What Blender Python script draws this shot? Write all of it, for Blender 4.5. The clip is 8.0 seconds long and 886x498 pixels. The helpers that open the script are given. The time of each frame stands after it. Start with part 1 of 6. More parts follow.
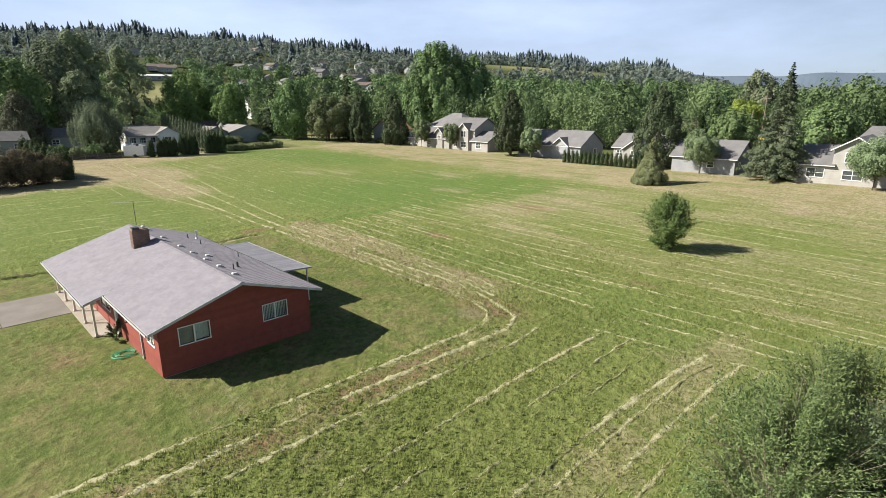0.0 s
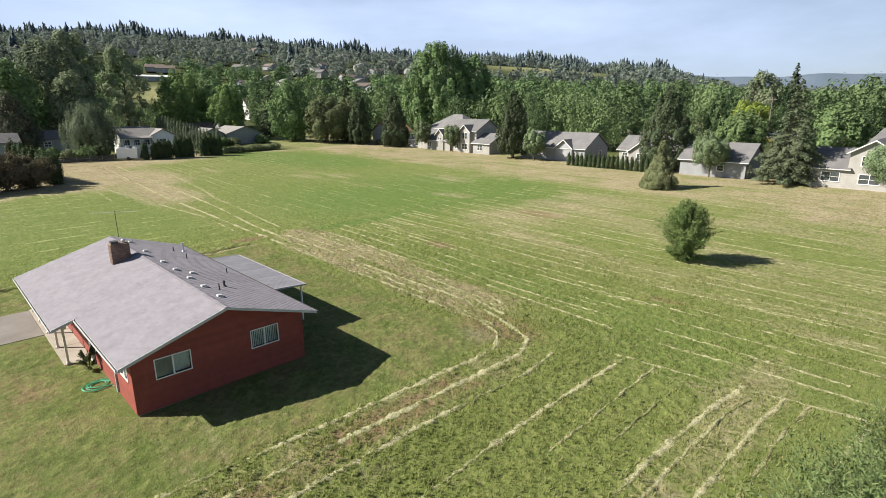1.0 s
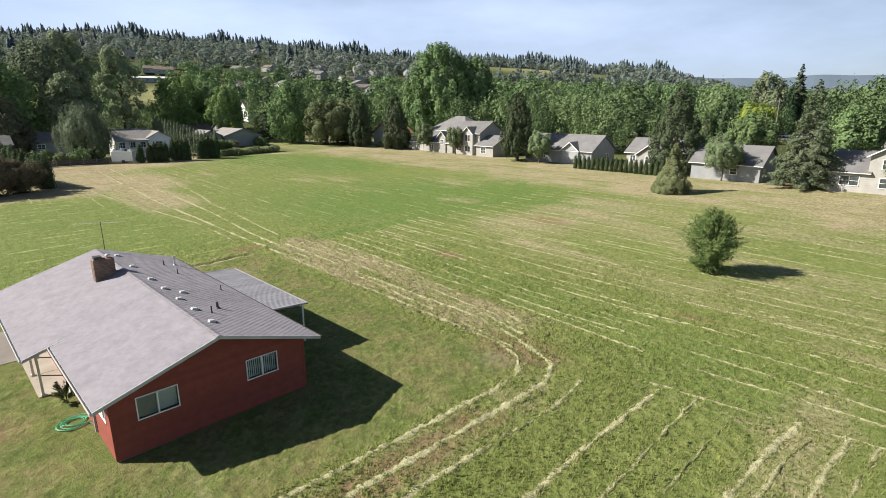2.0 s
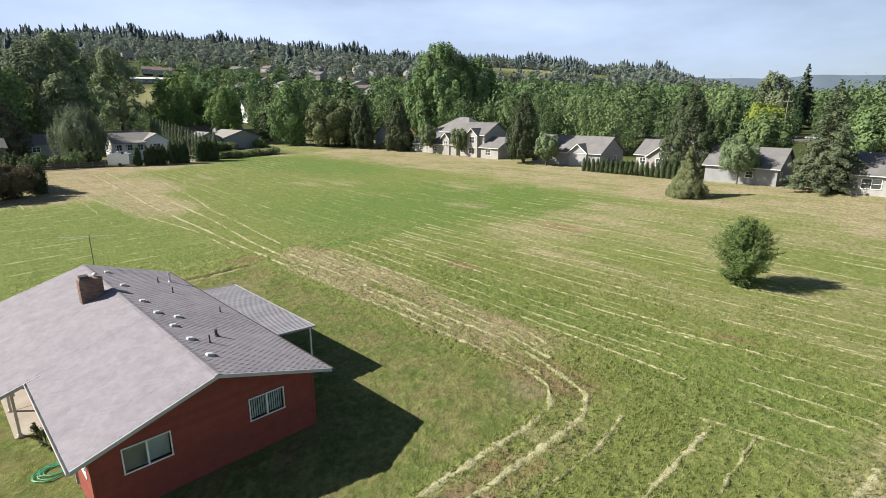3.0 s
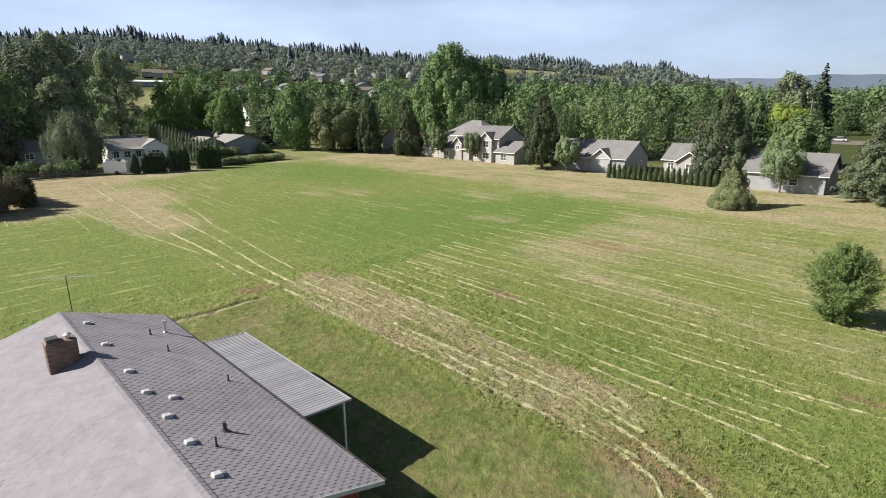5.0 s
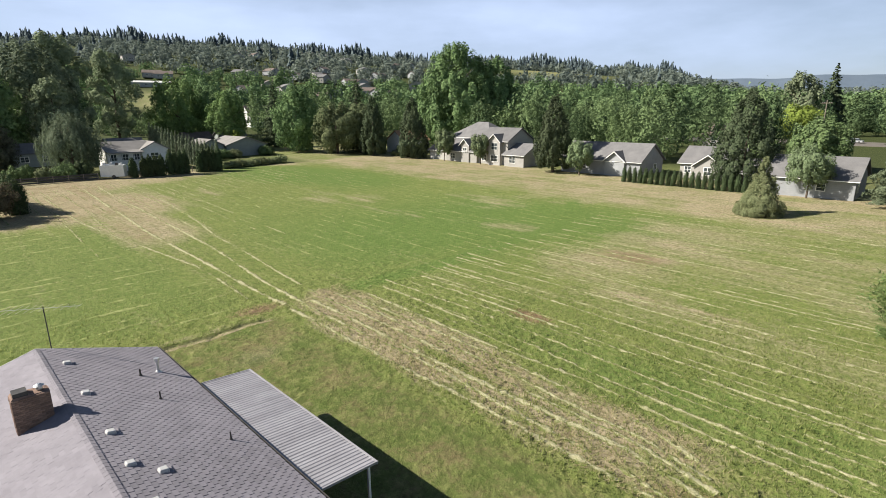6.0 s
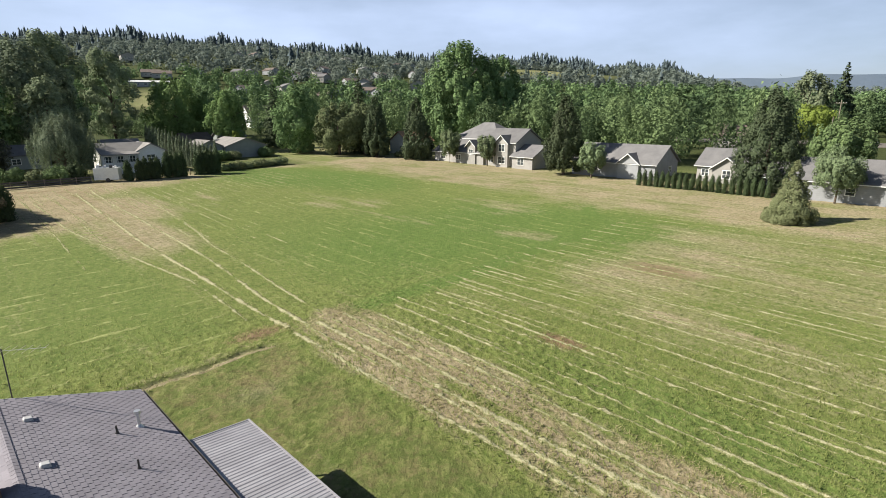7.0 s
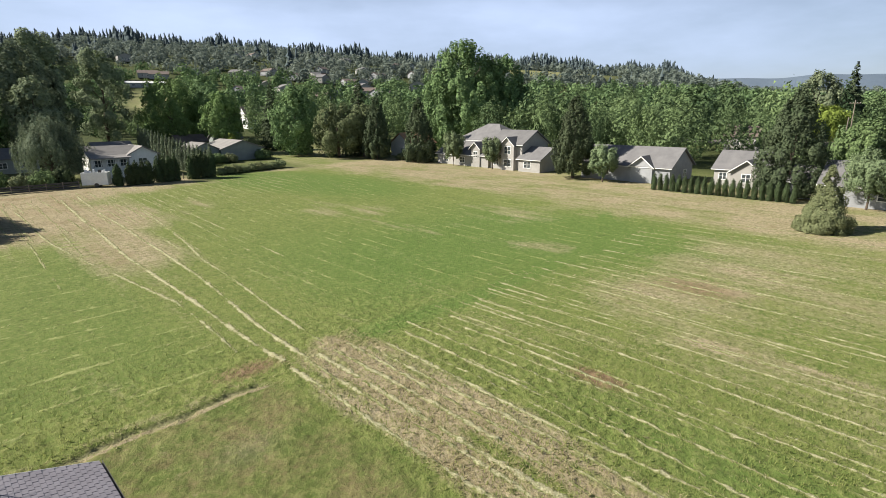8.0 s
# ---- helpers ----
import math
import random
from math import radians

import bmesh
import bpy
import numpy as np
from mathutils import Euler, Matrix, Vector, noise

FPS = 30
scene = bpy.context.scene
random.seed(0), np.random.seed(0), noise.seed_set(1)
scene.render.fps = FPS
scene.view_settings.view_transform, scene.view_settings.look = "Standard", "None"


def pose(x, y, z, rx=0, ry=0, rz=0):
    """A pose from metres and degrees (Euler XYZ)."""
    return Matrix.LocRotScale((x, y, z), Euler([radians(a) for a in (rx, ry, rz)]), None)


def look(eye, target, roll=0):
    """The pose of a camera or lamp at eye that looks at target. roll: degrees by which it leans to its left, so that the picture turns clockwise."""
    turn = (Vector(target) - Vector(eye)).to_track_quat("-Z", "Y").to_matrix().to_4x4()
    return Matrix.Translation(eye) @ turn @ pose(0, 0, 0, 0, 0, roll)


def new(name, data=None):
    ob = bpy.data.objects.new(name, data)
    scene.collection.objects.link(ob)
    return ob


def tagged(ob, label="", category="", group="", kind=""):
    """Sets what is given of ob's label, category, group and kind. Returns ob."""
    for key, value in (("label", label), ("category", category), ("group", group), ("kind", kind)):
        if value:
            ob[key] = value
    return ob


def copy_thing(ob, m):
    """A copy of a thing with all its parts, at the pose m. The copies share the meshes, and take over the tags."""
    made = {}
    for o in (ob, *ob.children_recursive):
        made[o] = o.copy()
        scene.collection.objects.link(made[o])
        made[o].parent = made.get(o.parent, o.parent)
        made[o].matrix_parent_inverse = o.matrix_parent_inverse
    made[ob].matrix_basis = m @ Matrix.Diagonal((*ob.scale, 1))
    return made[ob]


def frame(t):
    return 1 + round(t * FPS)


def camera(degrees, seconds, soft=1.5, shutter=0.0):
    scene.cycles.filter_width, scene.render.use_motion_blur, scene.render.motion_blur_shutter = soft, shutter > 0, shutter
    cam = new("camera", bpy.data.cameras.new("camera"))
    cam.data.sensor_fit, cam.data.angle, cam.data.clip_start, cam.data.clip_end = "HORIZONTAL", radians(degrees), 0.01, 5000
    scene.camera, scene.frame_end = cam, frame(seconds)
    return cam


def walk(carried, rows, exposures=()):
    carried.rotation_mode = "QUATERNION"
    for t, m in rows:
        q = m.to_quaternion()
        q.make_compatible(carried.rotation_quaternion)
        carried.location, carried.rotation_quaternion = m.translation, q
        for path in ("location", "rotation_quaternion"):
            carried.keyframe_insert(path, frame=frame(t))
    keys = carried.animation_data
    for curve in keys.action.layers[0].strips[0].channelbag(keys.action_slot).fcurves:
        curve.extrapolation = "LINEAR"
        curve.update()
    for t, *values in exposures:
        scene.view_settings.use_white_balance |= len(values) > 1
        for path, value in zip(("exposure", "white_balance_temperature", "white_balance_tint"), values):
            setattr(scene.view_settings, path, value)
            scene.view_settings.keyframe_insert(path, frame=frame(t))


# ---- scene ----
# World: x runs along the red house's gable wall, y along its ridge, z up; origin at the house corner by the hose.
cam = camera(80.0, 8.0, soft=0.8)
PATH = [
    (0, (-6.893, -26.529, 13.086), (-5.53, -25.162, 12.566), 0.1),
    (0.5, (-5.953, -25.345, 13.157), (-4.587, -23.98, 12.639), 0.1),
    (1, (-5.077, -24.11, 13.253), (-3.711, -22.744, 12.735), 0.1),
    (1.5, (-4.302, -22.766, 13.261), (-2.934, -21.401, 12.746), 0.1),
    (3, (-2.364, -18.479, 13.445), (-0.993, -17.116, 12.934), 0),
    (3.5, (-1.75, -16.929, 13.536), (-0.378, -15.566, 13.026), -0.1),
    (4, (-1.129, -15.251, 13.647), (0.242, -13.887, 13.138), -0.1),
    (4.5, (-0.495, -13.597, 13.757), (0.875, -12.232, 13.249), -0.2),
    (6, (1.769, -8.206, 14.079), (3.137, -6.837, 13.574), -0.3),
    (6.5, (2.607, -6.338, 14.204), (3.975, -4.969, 13.698), -0.3),
    (7, (3.608, -4.461, 14.235), (4.976, -3.093, 13.729), -0.3),
    (7.5, (4.752, -2.488, 14.286), (6.124, -1.123, 13.782), -0.3),
    (8, (6.054, -0.481, 14.35), (7.425, 0.884, 13.846), -0.4),
]
walk(cam, [(t, look(eye, target, roll)) for t, eye, target, roll in PATH], [(0.0, 0.79), (1.5, 0.79), (4.5, 0.75), (8.0, 0.69)])

# ---- world, sun, exposure ----
SUN_AZ, SUN_EL = radians(137.0), radians(35.0)
world = bpy.data.worlds.new("sky")
scene.world = world
world.use_nodes = True
wn, wl = world.node_tree.nodes, world.node_tree.links
sky = wn.new("ShaderNodeTexSky")
sky.sky_type, sky.sun_disc = "NISHITA", False
sky.sun_elevation, sky.sun_rotation = SUN_EL, radians(90) - SUN_AZ
sky.air_density, sky.dust_density, sky.ozone_density = 1.0, 0.5, 1.5
wn["Background"].inputs["Strength"].default_value = 0.042
# thin, high cloud veil
wc, wmap, wnoise = wn.new("ShaderNodeTexCoord"), wn.new("ShaderNodeMapping"), wn.new("ShaderNodeTexNoise")
wmap.inputs["Scale"].default_value = (1.0, 1.0, 3.5)
wmap.inputs["Rotation"].default_value = (0.15, 0.1, 0.6)
wnoise.inputs["Scale"].default_value, wnoise.inputs["Detail"].default_value, wnoise.inputs["Roughness"].default_value = 1.7, 6.0, 0.55
wramp, wmix = wn.new("ShaderNodeMapRange"), wn.new("ShaderNodeMix")
wramp.inputs[1].default_value, wramp.inputs[2].default_value, wramp.inputs[3].default_value, wramp.inputs[4].default_value = 0.40, 0.72, 0.42, 0.92
wmix.data_type = "RGBA"
wmix.inputs[7].default_value = (10.2, 12.4, 17.0, 1.0)
wl.new(wc.outputs["Generated"], wmap.inputs["Vector"])
wl.new(wmap.outputs[0], wnoise.inputs["Vector"])
wl.new(wnoise.outputs["Fac"], wramp.inputs[0])
wsep, wlow, wmul = wn.new("ShaderNodeSeparateXYZ"), wn.new("ShaderNodeMapRange"), wn.new("ShaderNodeMath")
wlow.inputs[1].default_value, wlow.inputs[2].default_value, wlow.inputs[3].default_value, wlow.inputs[4].default_value = 0.16, 0.36, 1.0, 0.04
wmul.operation = "MULTIPLY"
wl.new(wc.outputs["Generated"], wsep.inputs[0])
wl.new(wsep.outputs["Z"], wlow.inputs[0])
wl.new(wlow.outputs[0], wmul.inputs[0])
wl.new(wramp.outputs[0], wmul.inputs[1])
wl.new(wmul.outputs[0], wmix.inputs[0])
wl.new(sky.outputs[0], wmix.inputs[6])
wl.new(wmix.outputs[2], wn["Background"].inputs[0])

sun_dir = Vector((math.cos(SUN_AZ) * math.cos(SUN_EL), math.sin(SUN_AZ) * math.cos(SUN_EL), math.sin(SUN_EL)))
lamp = bpy.data.lights.new("sun", "SUN")
lamp.energy, lamp.angle, lamp.color = 5.75, radians(0.6), (1.0, 0.94, 0.84)
sun = new("sun", lamp)
sun.matrix_world = look(sun_dir * 300, (0, 0, 0))

# ---- materials ----


class Nodes:
    """A small wrapper round a node material."""

    def __init__(self, name):
        self.mat = bpy.data.materials.new(name)
        self.mat.use_nodes = True
        self.tree = self.mat.node_tree
        self.bsdf = self.tree.nodes["Principled BSDF"]
        self.out = self.tree.nodes["Material Output"]
        self.coords = self.add("ShaderNodeTexCoord").outputs["Object"]

    def add(self, kind, **values):
        node = self.tree.nodes.new(kind)
        for key, value in values.items():
            node.inputs[key.replace("_", " ")].default_value = value
        return node

    def link(self, a, b):
        self.tree.links.new(a, b)

    def noise(self, scale, detail=3.0, rough=0.55, coords=None, distortion=0.0):
        n = self.add("ShaderNodeTexNoise", Scale=scale, Detail=detail, Roughness=rough, Distortion=distortion)
        self.link(coords or self.coords, n.inputs["Vector"])
        return n.outputs["Fac"]

    def stretch(self, sx, sy, sz, coords=None):
        n = self.add("ShaderNodeMapping")
        n.inputs["Scale"].default_value = (sx, sy, sz)
        self.link(coords or self.coords, n.inputs["Vector"])
        return n.outputs["Vector"]

    def remap(self, value, a, b, lo=0.0, hi=1.0):
        n = self.add("ShaderNodeMapRange")
        for k, v in zip(range(1, 5), (a, b, lo, hi)):
            n.inputs[k].default_value = v
        self.link(value, n.inputs[0])
        return n.outputs[0]

    def calc(self, op, a, b):
        n = self.add("ShaderNodeMath")
        n.operation = op
        for k, v in enumerate((a, b)):
            if isinstance(v, (int, float)):
                n.inputs[k].default_value = v
            else:
                self.link(v, n.inputs[k])
        return n.outputs[0]

    def mix(self, fac, a, b):
        n = self.add("ShaderNodeMix")
        n.data_type = "RGBA"
        for k, v in ((0, fac), (6, a), (7, b)):
            if isinstance(v, (int, float)):
                n.inputs[k].default_value = v
            elif isinstance(v, tuple):
                n.inputs[k].default_value = (*v, 1.0)
            else:
                self.link(v, n.inputs[k])
        return n.outputs[2]

    def attr(self, name):
        n = self.add("ShaderNodeAttribute")
        n.attribute_name = name
        return n.outputs["Fac"]

    def bump(self, height, strength, distance):
        n = self.add("ShaderNodeBump", Strength=strength, Distance=distance)
        self.link(height, n.inputs["Height"])
        self.link(n.outputs[0], self.bsdf.inputs["Normal"])

    def colour(self, value):
        self.link(value, self.bsdf.inputs["Base Color"])


def surface(name, c1, c2, scale=3.0, rough=0.8, fine=40.0, relief=0.3, depth=0.004, metal=0.0, vary=0.12):
    """A plain real surface: two colours mixed at a coarse and a fine scale, fine relief, a little change from piece to piece."""
    n = Nodes(name)
    coarse, small = n.noise(scale, 4.0, 0.6), n.noise(fine, 3.0, 0.6)
    fac = n.remap(n.calc("ADD", n.calc("MULTIPLY", coarse, 0.65), n.calc("MULTIPLY", small, 0.35)), 0.36, 0.64)
    info = n.add("ShaderNodeObjectInfo")
    tone = n.add("ShaderNodeHueSaturation")
    n.link(n.remap(info.outputs["Random"], 0, 1, 1 - vary, 1 + vary), tone.inputs["Value"])
    n.link(n.mix(fac, c1, c2), tone.inputs["Color"])
    n.colour(tone.outputs[0])
    n.bsdf.inputs["Roughness"].default_value, n.bsdf.inputs["Metallic"].default_value = rough, metal
    n.bump(small, relief, depth)
    return n.mat


def foliage(name, dark, light, translucency=0.22, rough=0.8, tinted=False):
    """Leaves: each leaf a little different, and each tree too."""
    n = Nodes(name)
    geo = n.add("ShaderNodeNewGeometry")
    info = n.add("ShaderNodeObjectInfo")
    fac = n.calc("ADD", n.calc("MULTIPLY", geo.outputs["Random Per Island"], 0.55), n.calc("MULTIPLY", n.noise(0.55, 4, 0.65), 0.6))
    if tinted:
        fac = n.calc("ADD", n.calc("MULTIPLY", fac, 0.45), n.calc("MULTIPLY", n.attr("tint"), 0.6))
    tone = n.add("ShaderNodeHueSaturation")
    n.link(n.remap(info.outputs["Random"], 0, 1, 0.85, 1.15), tone.inputs["Value"])
    n.link(n.remap(info.outputs["Random"], 0, 1, 0.488, 0.512), tone.inputs["Hue"])
    n.link(n.mix(fac, dark, light), tone.inputs["Color"])
    n.colour(tone.outputs[0])
    n.bsdf.inputs["Roughness"].default_value = rough
    n.bsdf.inputs["Specular IOR Level"].default_value = 0.08
    trans, mixer = n.add("ShaderNodeBsdfTranslucent"), n.add("ShaderNodeMixShader")
    n.link(tone.outputs[0], trans.inputs["Color"])
    mixer.inputs[0].default_value = translucency
    n.link(n.bsdf.outputs[0], mixer.inputs[1])
    n.link(trans.outputs[0], mixer.inputs[2])
    n.link(mixer.outputs[0], n.out.inputs["Surface"])
    return n.mat


def ground_material():
    """Grass: lush, dry and mown, brown thatch, worn soil, broken up by noise at several scales and by the mower's lines along y."""
    n = Nodes("meadow")
    big, mid, small, fine = n.noise(0.07, 4), n.noise(0.45, 5, 0.65), n.noise(2.6, 6, 0.75), n.noise(20.0, 4, 0.75)
    stripes = n.noise(0.9, 4, 0.65, n.stretch(1.0, 0.06, 1.0))
    green = n.mix(n.remap(mid, 0.35, 0.65), (0.096, 0.142, 0.032), (0.152, 0.196, 0.050))
    green = n.mix(n.remap(small, 0.35, 0.72), green, (0.214, 0.230, 0.080))
    straw = n.mix(n.remap(small, 0.35, 0.65), (0.240, 0.196, 0.116), (0.440, 0.376, 0.246))
    straw = n.mix(n.remap(mid, 0.50, 0.68, 0.0, 0.6), straw, (0.215, 0.180, 0.092))
    lush = n.mix(n.remap(small, 0.3, 0.7), (0.084, 0.146, 0.032), (0.146, 0.204, 0.054))
    lawn = n.mix(n.remap(mid, 0.35, 0.65), (0.098, 0.136, 0.034), (0.166, 0.174, 0.064))
    lawn = n.mix(n.remap(n.calc("ADD", n.calc("MULTIPLY", mid, 0.5), n.calc("MULTIPLY", small, 0.5)), 0.49, 0.60, 0.0, 0.75), lawn, (0.190, 0.152, 0.078))
    soil = n.mix(n.remap(small, 0.3, 0.7), (0.150, 0.122, 0.080), (0.330, 0.285, 0.205))
    thatch = n.mix(n.remap(small, 0.35, 0.65), (0.155, 0.098, 0.056), (0.270, 0.190, 0.118))
    dry = n.calc("ADD", n.attr("dry"), n.calc("MULTIPLY", n.calc("SUBTRACT", stripes, 0.5), 1.0))
    dry = n.calc("ADD", dry, n.calc("MULTIPLY", n.calc("SUBTRACT", small, 0.5), 0.8))
    dry = n.calc("ADD", dry, n.calc("MULTIPLY", n.calc("SUBTRACT", big, 0.5), 0.5))
    c = n.mix(n.remap(n.attr("lush"), 0.2, 0.9), green, lush)
    c = n.mix(n.attr("lawn"), c, lawn)
    c = n.mix(n.remap(dry, 0.27, 0.92), c, straw)
    brown = n.calc("ADD", n.attr("brown"), n.calc("MULTIPLY", n.calc("SUBTRACT", small, 0.5), 1.2))
    c = n.mix(n.remap(brown, 0.35, 0.85), c, thatch)
    c = n.mix(n.attr("soil"), c, soil)
    # much darker ground beyond the houses and in the gardens
    c = n.mix(n.attr("dark_floor"), c, n.mix(mid, (0.030, 0.042, 0.016), (0.065, 0.080, 0.028)))
    speck = n.noise(3.4, 5, 0.72)
    c = n.mix(n.remap(speck, 0.46, 0.32, 0.0, 0.72), c, (0.070, 0.078, 0.028))
    # darker between the tufts, paler on top of them
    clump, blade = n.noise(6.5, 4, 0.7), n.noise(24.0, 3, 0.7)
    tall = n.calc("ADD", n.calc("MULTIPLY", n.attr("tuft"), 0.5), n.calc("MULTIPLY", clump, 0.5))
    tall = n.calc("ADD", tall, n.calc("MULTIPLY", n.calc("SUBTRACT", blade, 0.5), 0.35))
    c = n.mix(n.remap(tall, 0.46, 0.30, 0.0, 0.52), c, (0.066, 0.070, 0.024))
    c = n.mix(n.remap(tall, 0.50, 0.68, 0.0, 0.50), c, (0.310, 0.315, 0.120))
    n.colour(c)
    n.bsdf.inputs["Roughness"].default_value = 0.95
    n.bsdf.inputs["Specular IOR Level"].default_value = 0.1
    n.bump(n.calc("ADD", n.calc("MULTIPLY", clump, 0.7), n.calc("MULTIPLY", blade, 0.3)), 1.0, 0.12)
    return n.mat


def hay_material(name, grass, pale, dull):
    """Combed hay that thins out to the grass under it towards its edges."""
    n = Nodes(name)
    fibre, lump = n.noise(17.0, 4, 0.8), n.noise(2.8, 6, 0.75)
    cover = n.calc("ADD", n.attr("cover"), n.calc("MULTIPLY", n.calc("SUBTRACT", lump, 0.5), 1.7))
    cover = n.calc("ADD", cover, n.calc("MULTIPLY", n.calc("SUBTRACT", fibre, 0.5), 1.5))
    n.colour(n.mix(n.remap(cover, 0.32, 0.85), grass, n.mix(n.remap(fibre, 0.35, 0.65), dull, pale)))
    n.bsdf.inputs["Roughness"].default_value = 0.95
    n.bsdf.inputs["Specular IOR Level"].default_value = 0.1
    n.bump(n.calc("ADD", n.calc("MULTIPLY", lump, 0.5), n.calc("MULTIPLY", fibre, 0.5)), 0.9, 0.08)
    return n.mat


def glass_material():
    n = Nodes("window_glass")
    n.bsdf.inputs["Base Color"].default_value = (0.9, 0.95, 0.95, 1)
    n.bsdf.inputs["Roughness"].default_value = 0.02
    n.bsdf.inputs["Transmission Weight"].default_value = 1.0
    n.bsdf.inputs["IOR"].default_value = 1.45
    return n.mat


MEADOW = ground_material()
GLASS = glass_material()
RED = surface("red_siding", (0.192, 0.039, 0.026), (0.250, 0.054, 0.035), 2.5, 0.75, 60, 0.25, 0.003, vary=0.08)
WHITE = surface("white_paint", (0.70, 0.70, 0.67), (0.80, 0.80, 0.77), 2.0, 0.6, 50, 0.1, 0.002, vary=0.04)
PALE_TRIM = surface("weathered_white_trim", (0.38, 0.38, 0.38), (0.50, 0.50, 0.49), 2.0, 0.7, 50, 0.2, 0.002, vary=0.05)
CREAM = surface("cream_paint", (0.55, 0.50, 0.41), (0.64, 0.59, 0.50), 2.0, 0.6, 50, 0.1, 0.002, vary=0.04)
SHINGLE = surface("grey_shingle", (0.176, 0.164, 0.184), (0.226, 0.212, 0.236), 1.2, 0.9, 90, 0.6, 0.004, vary=0.12)


def shingle_rows():
    n = Nodes("grey_shingle_rows")
    coarse, small = n.noise(1.2, 4.0, 0.6), n.noise(90, 3.0, 0.6)
    fac = n.remap(n.calc("ADD", n.calc("MULTIPLY", coarse, 0.65), n.calc("MULTIPLY", small, 0.35)), 0.36, 0.64)
    tone, geo = n.add("ShaderNodeHueSaturation"), n.add("ShaderNodeNewGeometry")
    n.link(n.remap(geo.outputs["Random Per Island"], 0, 1, 0.95, 1.05), tone.inputs["Value"])
    n.link(n.mix(fac, (0.186, 0.173, 0.195), (0.240, 0.225, 0.250)), tone.inputs["Color"])
    n.colour(tone.outputs[0])
    n.bsdf.inputs["Roughness"].default_value = 0.9
    n.bump(small, 0.6, 0.004)
    return n.mat


SHINGLE_ROW = shingle_rows()
CONCRETE = surface("concrete", (0.29, 0.25, 0.205), (0.38, 0.34, 0.285), 0.8, 0.9, 30, 0.4, 0.004)
DRIVE = surface("driveway_concrete", (0.135, 0.118, 0.102), (0.195, 0.173, 0.152), 0.5, 0.9, 22, 0.5, 0.006)
BRICK = surface("old_brick", (0.130, 0.082, 0.062), (0.235, 0.155, 0.118), 5.0, 0.9, 60, 0.6, 0.006, vary=0.30)
MORTAR = surface("mortar", (0.15, 0.115, 0.09), (0.21, 0.165, 0.13), 4.0, 0.95, 60, 0.6, 0.004)
TIN = surface("corrugated_metal", (0.270, 0.262, 0.280), (0.350, 0.342, 0.362), 1.0, 0.6, 30, 0.2, 0.002, metal=0.1)
GALV = surface("galvanised_metal", (0.50, 0.51, 0.52), (0.62, 0.63, 0.64), 4.0, 0.4, 60, 0.2, 0.002, metal=0.7)
DARK = surface("dark_pipe", (0.035, 0.033, 0.032), (0.070, 0.065, 0.060), 4.0, 0.6, 60, 0.2, 0.002)
BLIND = surface("pale_blind", (0.50, 0.55, 0.52), (0.60, 0.64, 0.60), 3.0, 0.8, 60, 0.1, 0.002)
SCREEN = surface("insect_mesh", (0.150, 0.165, 0.160), (0.200, 0.215, 0.205), 3.0, 0.8, 120, 0.2, 0.001)
ROOM = surface("dim_room", (0.05, 0.05, 0.05), (0.09, 0.09, 0.085), 2.0, 0.9, 30, 0.1, 0.002)
GREEN_HOSE = surface("green_rubber", (0.050, 0.360, 0.200), (0.090, 0.480, 0.290), 6.0, 0.45, 60, 0.2, 0.002)
BARK = surface("bark", (0.070, 0.052, 0.038), (0.150, 0.115, 0.085), 3.0, 0.95, 25, 0.9, 0.03)
TWIG = surface("bare_twig", (0.20, 0.16, 0.12), (0.32, 0.27, 0.21), 3.0, 0.95, 40, 0.5, 0.01)
HAY = hay_material("cut_hay", (0.146, 0.164, 0.056), (0.550, 0.520, 0.340), (0.290, 0.268, 0.145))
HAY_GREEN = hay_material("fresh_cut_grass", (0.140, 0.178, 0.052), (0.365, 0.385, 0.160), (0.220, 0.248, 0.086))
GREY_WALL = surface("grey_lap_siding", (0.26, 0.27, 0.28), (0.33, 0.34, 0.35), 0.8, 0.8, 20, 0.2, 0.004)
PALE_WALL = surface("pale_lap_siding", (0.30, 0.288, 0.27), (0.37, 0.357, 0.333), 0.8, 0.8, 20, 0.2, 0.004)
GREEN_GREY = surface("grey_green_siding", (0.22, 0.25, 0.24), (0.28, 0.31, 0.29), 0.8, 0.8, 20, 0.2, 0.004)
ROOF_GREY = surface("grey_roofing", (0.120, 0.117, 0.118), (0.175, 0.170, 0.168), 0.6, 0.9, 8, 0.6, 0.03)
ROOF_ORANGE = surface("orange_brown_roofing", (0.26, 0.15, 0.085), (0.36, 0.22, 0.13), 0.6, 0.9, 8, 0.6, 0.03)
YELLOW = surface("yellow_car_paint", (0.42, 0.33, 0.04), (0.48, 0.38, 0.05), 1.0, 0.35, 30, 0.05, 0.001)
ROOF_PALE = surface("pale_grey_roofing", (0.180, 0.170, 0.160), (0.245, 0.232, 0.218), 0.6, 0.9, 8, 0.6, 0.03)
ROOF_BROWN = surface("brown_roofing", (0.12, 0.092, 0.080), (0.18, 0.142, 0.122), 0.6, 0.9, 8, 0.6, 0.03)
FENCE = surface("weathered_fence", (0.16, 0.13, 0.10), (0.25, 0.21, 0.17), 1.5, 0.95, 20, 0.5, 0.006)
BLACK_PANE = surface("dim_window", (0.04, 0.05, 0.055), (0.08, 0.09, 0.095), 0.6, 0.08, 3, 0.02, 0.002)

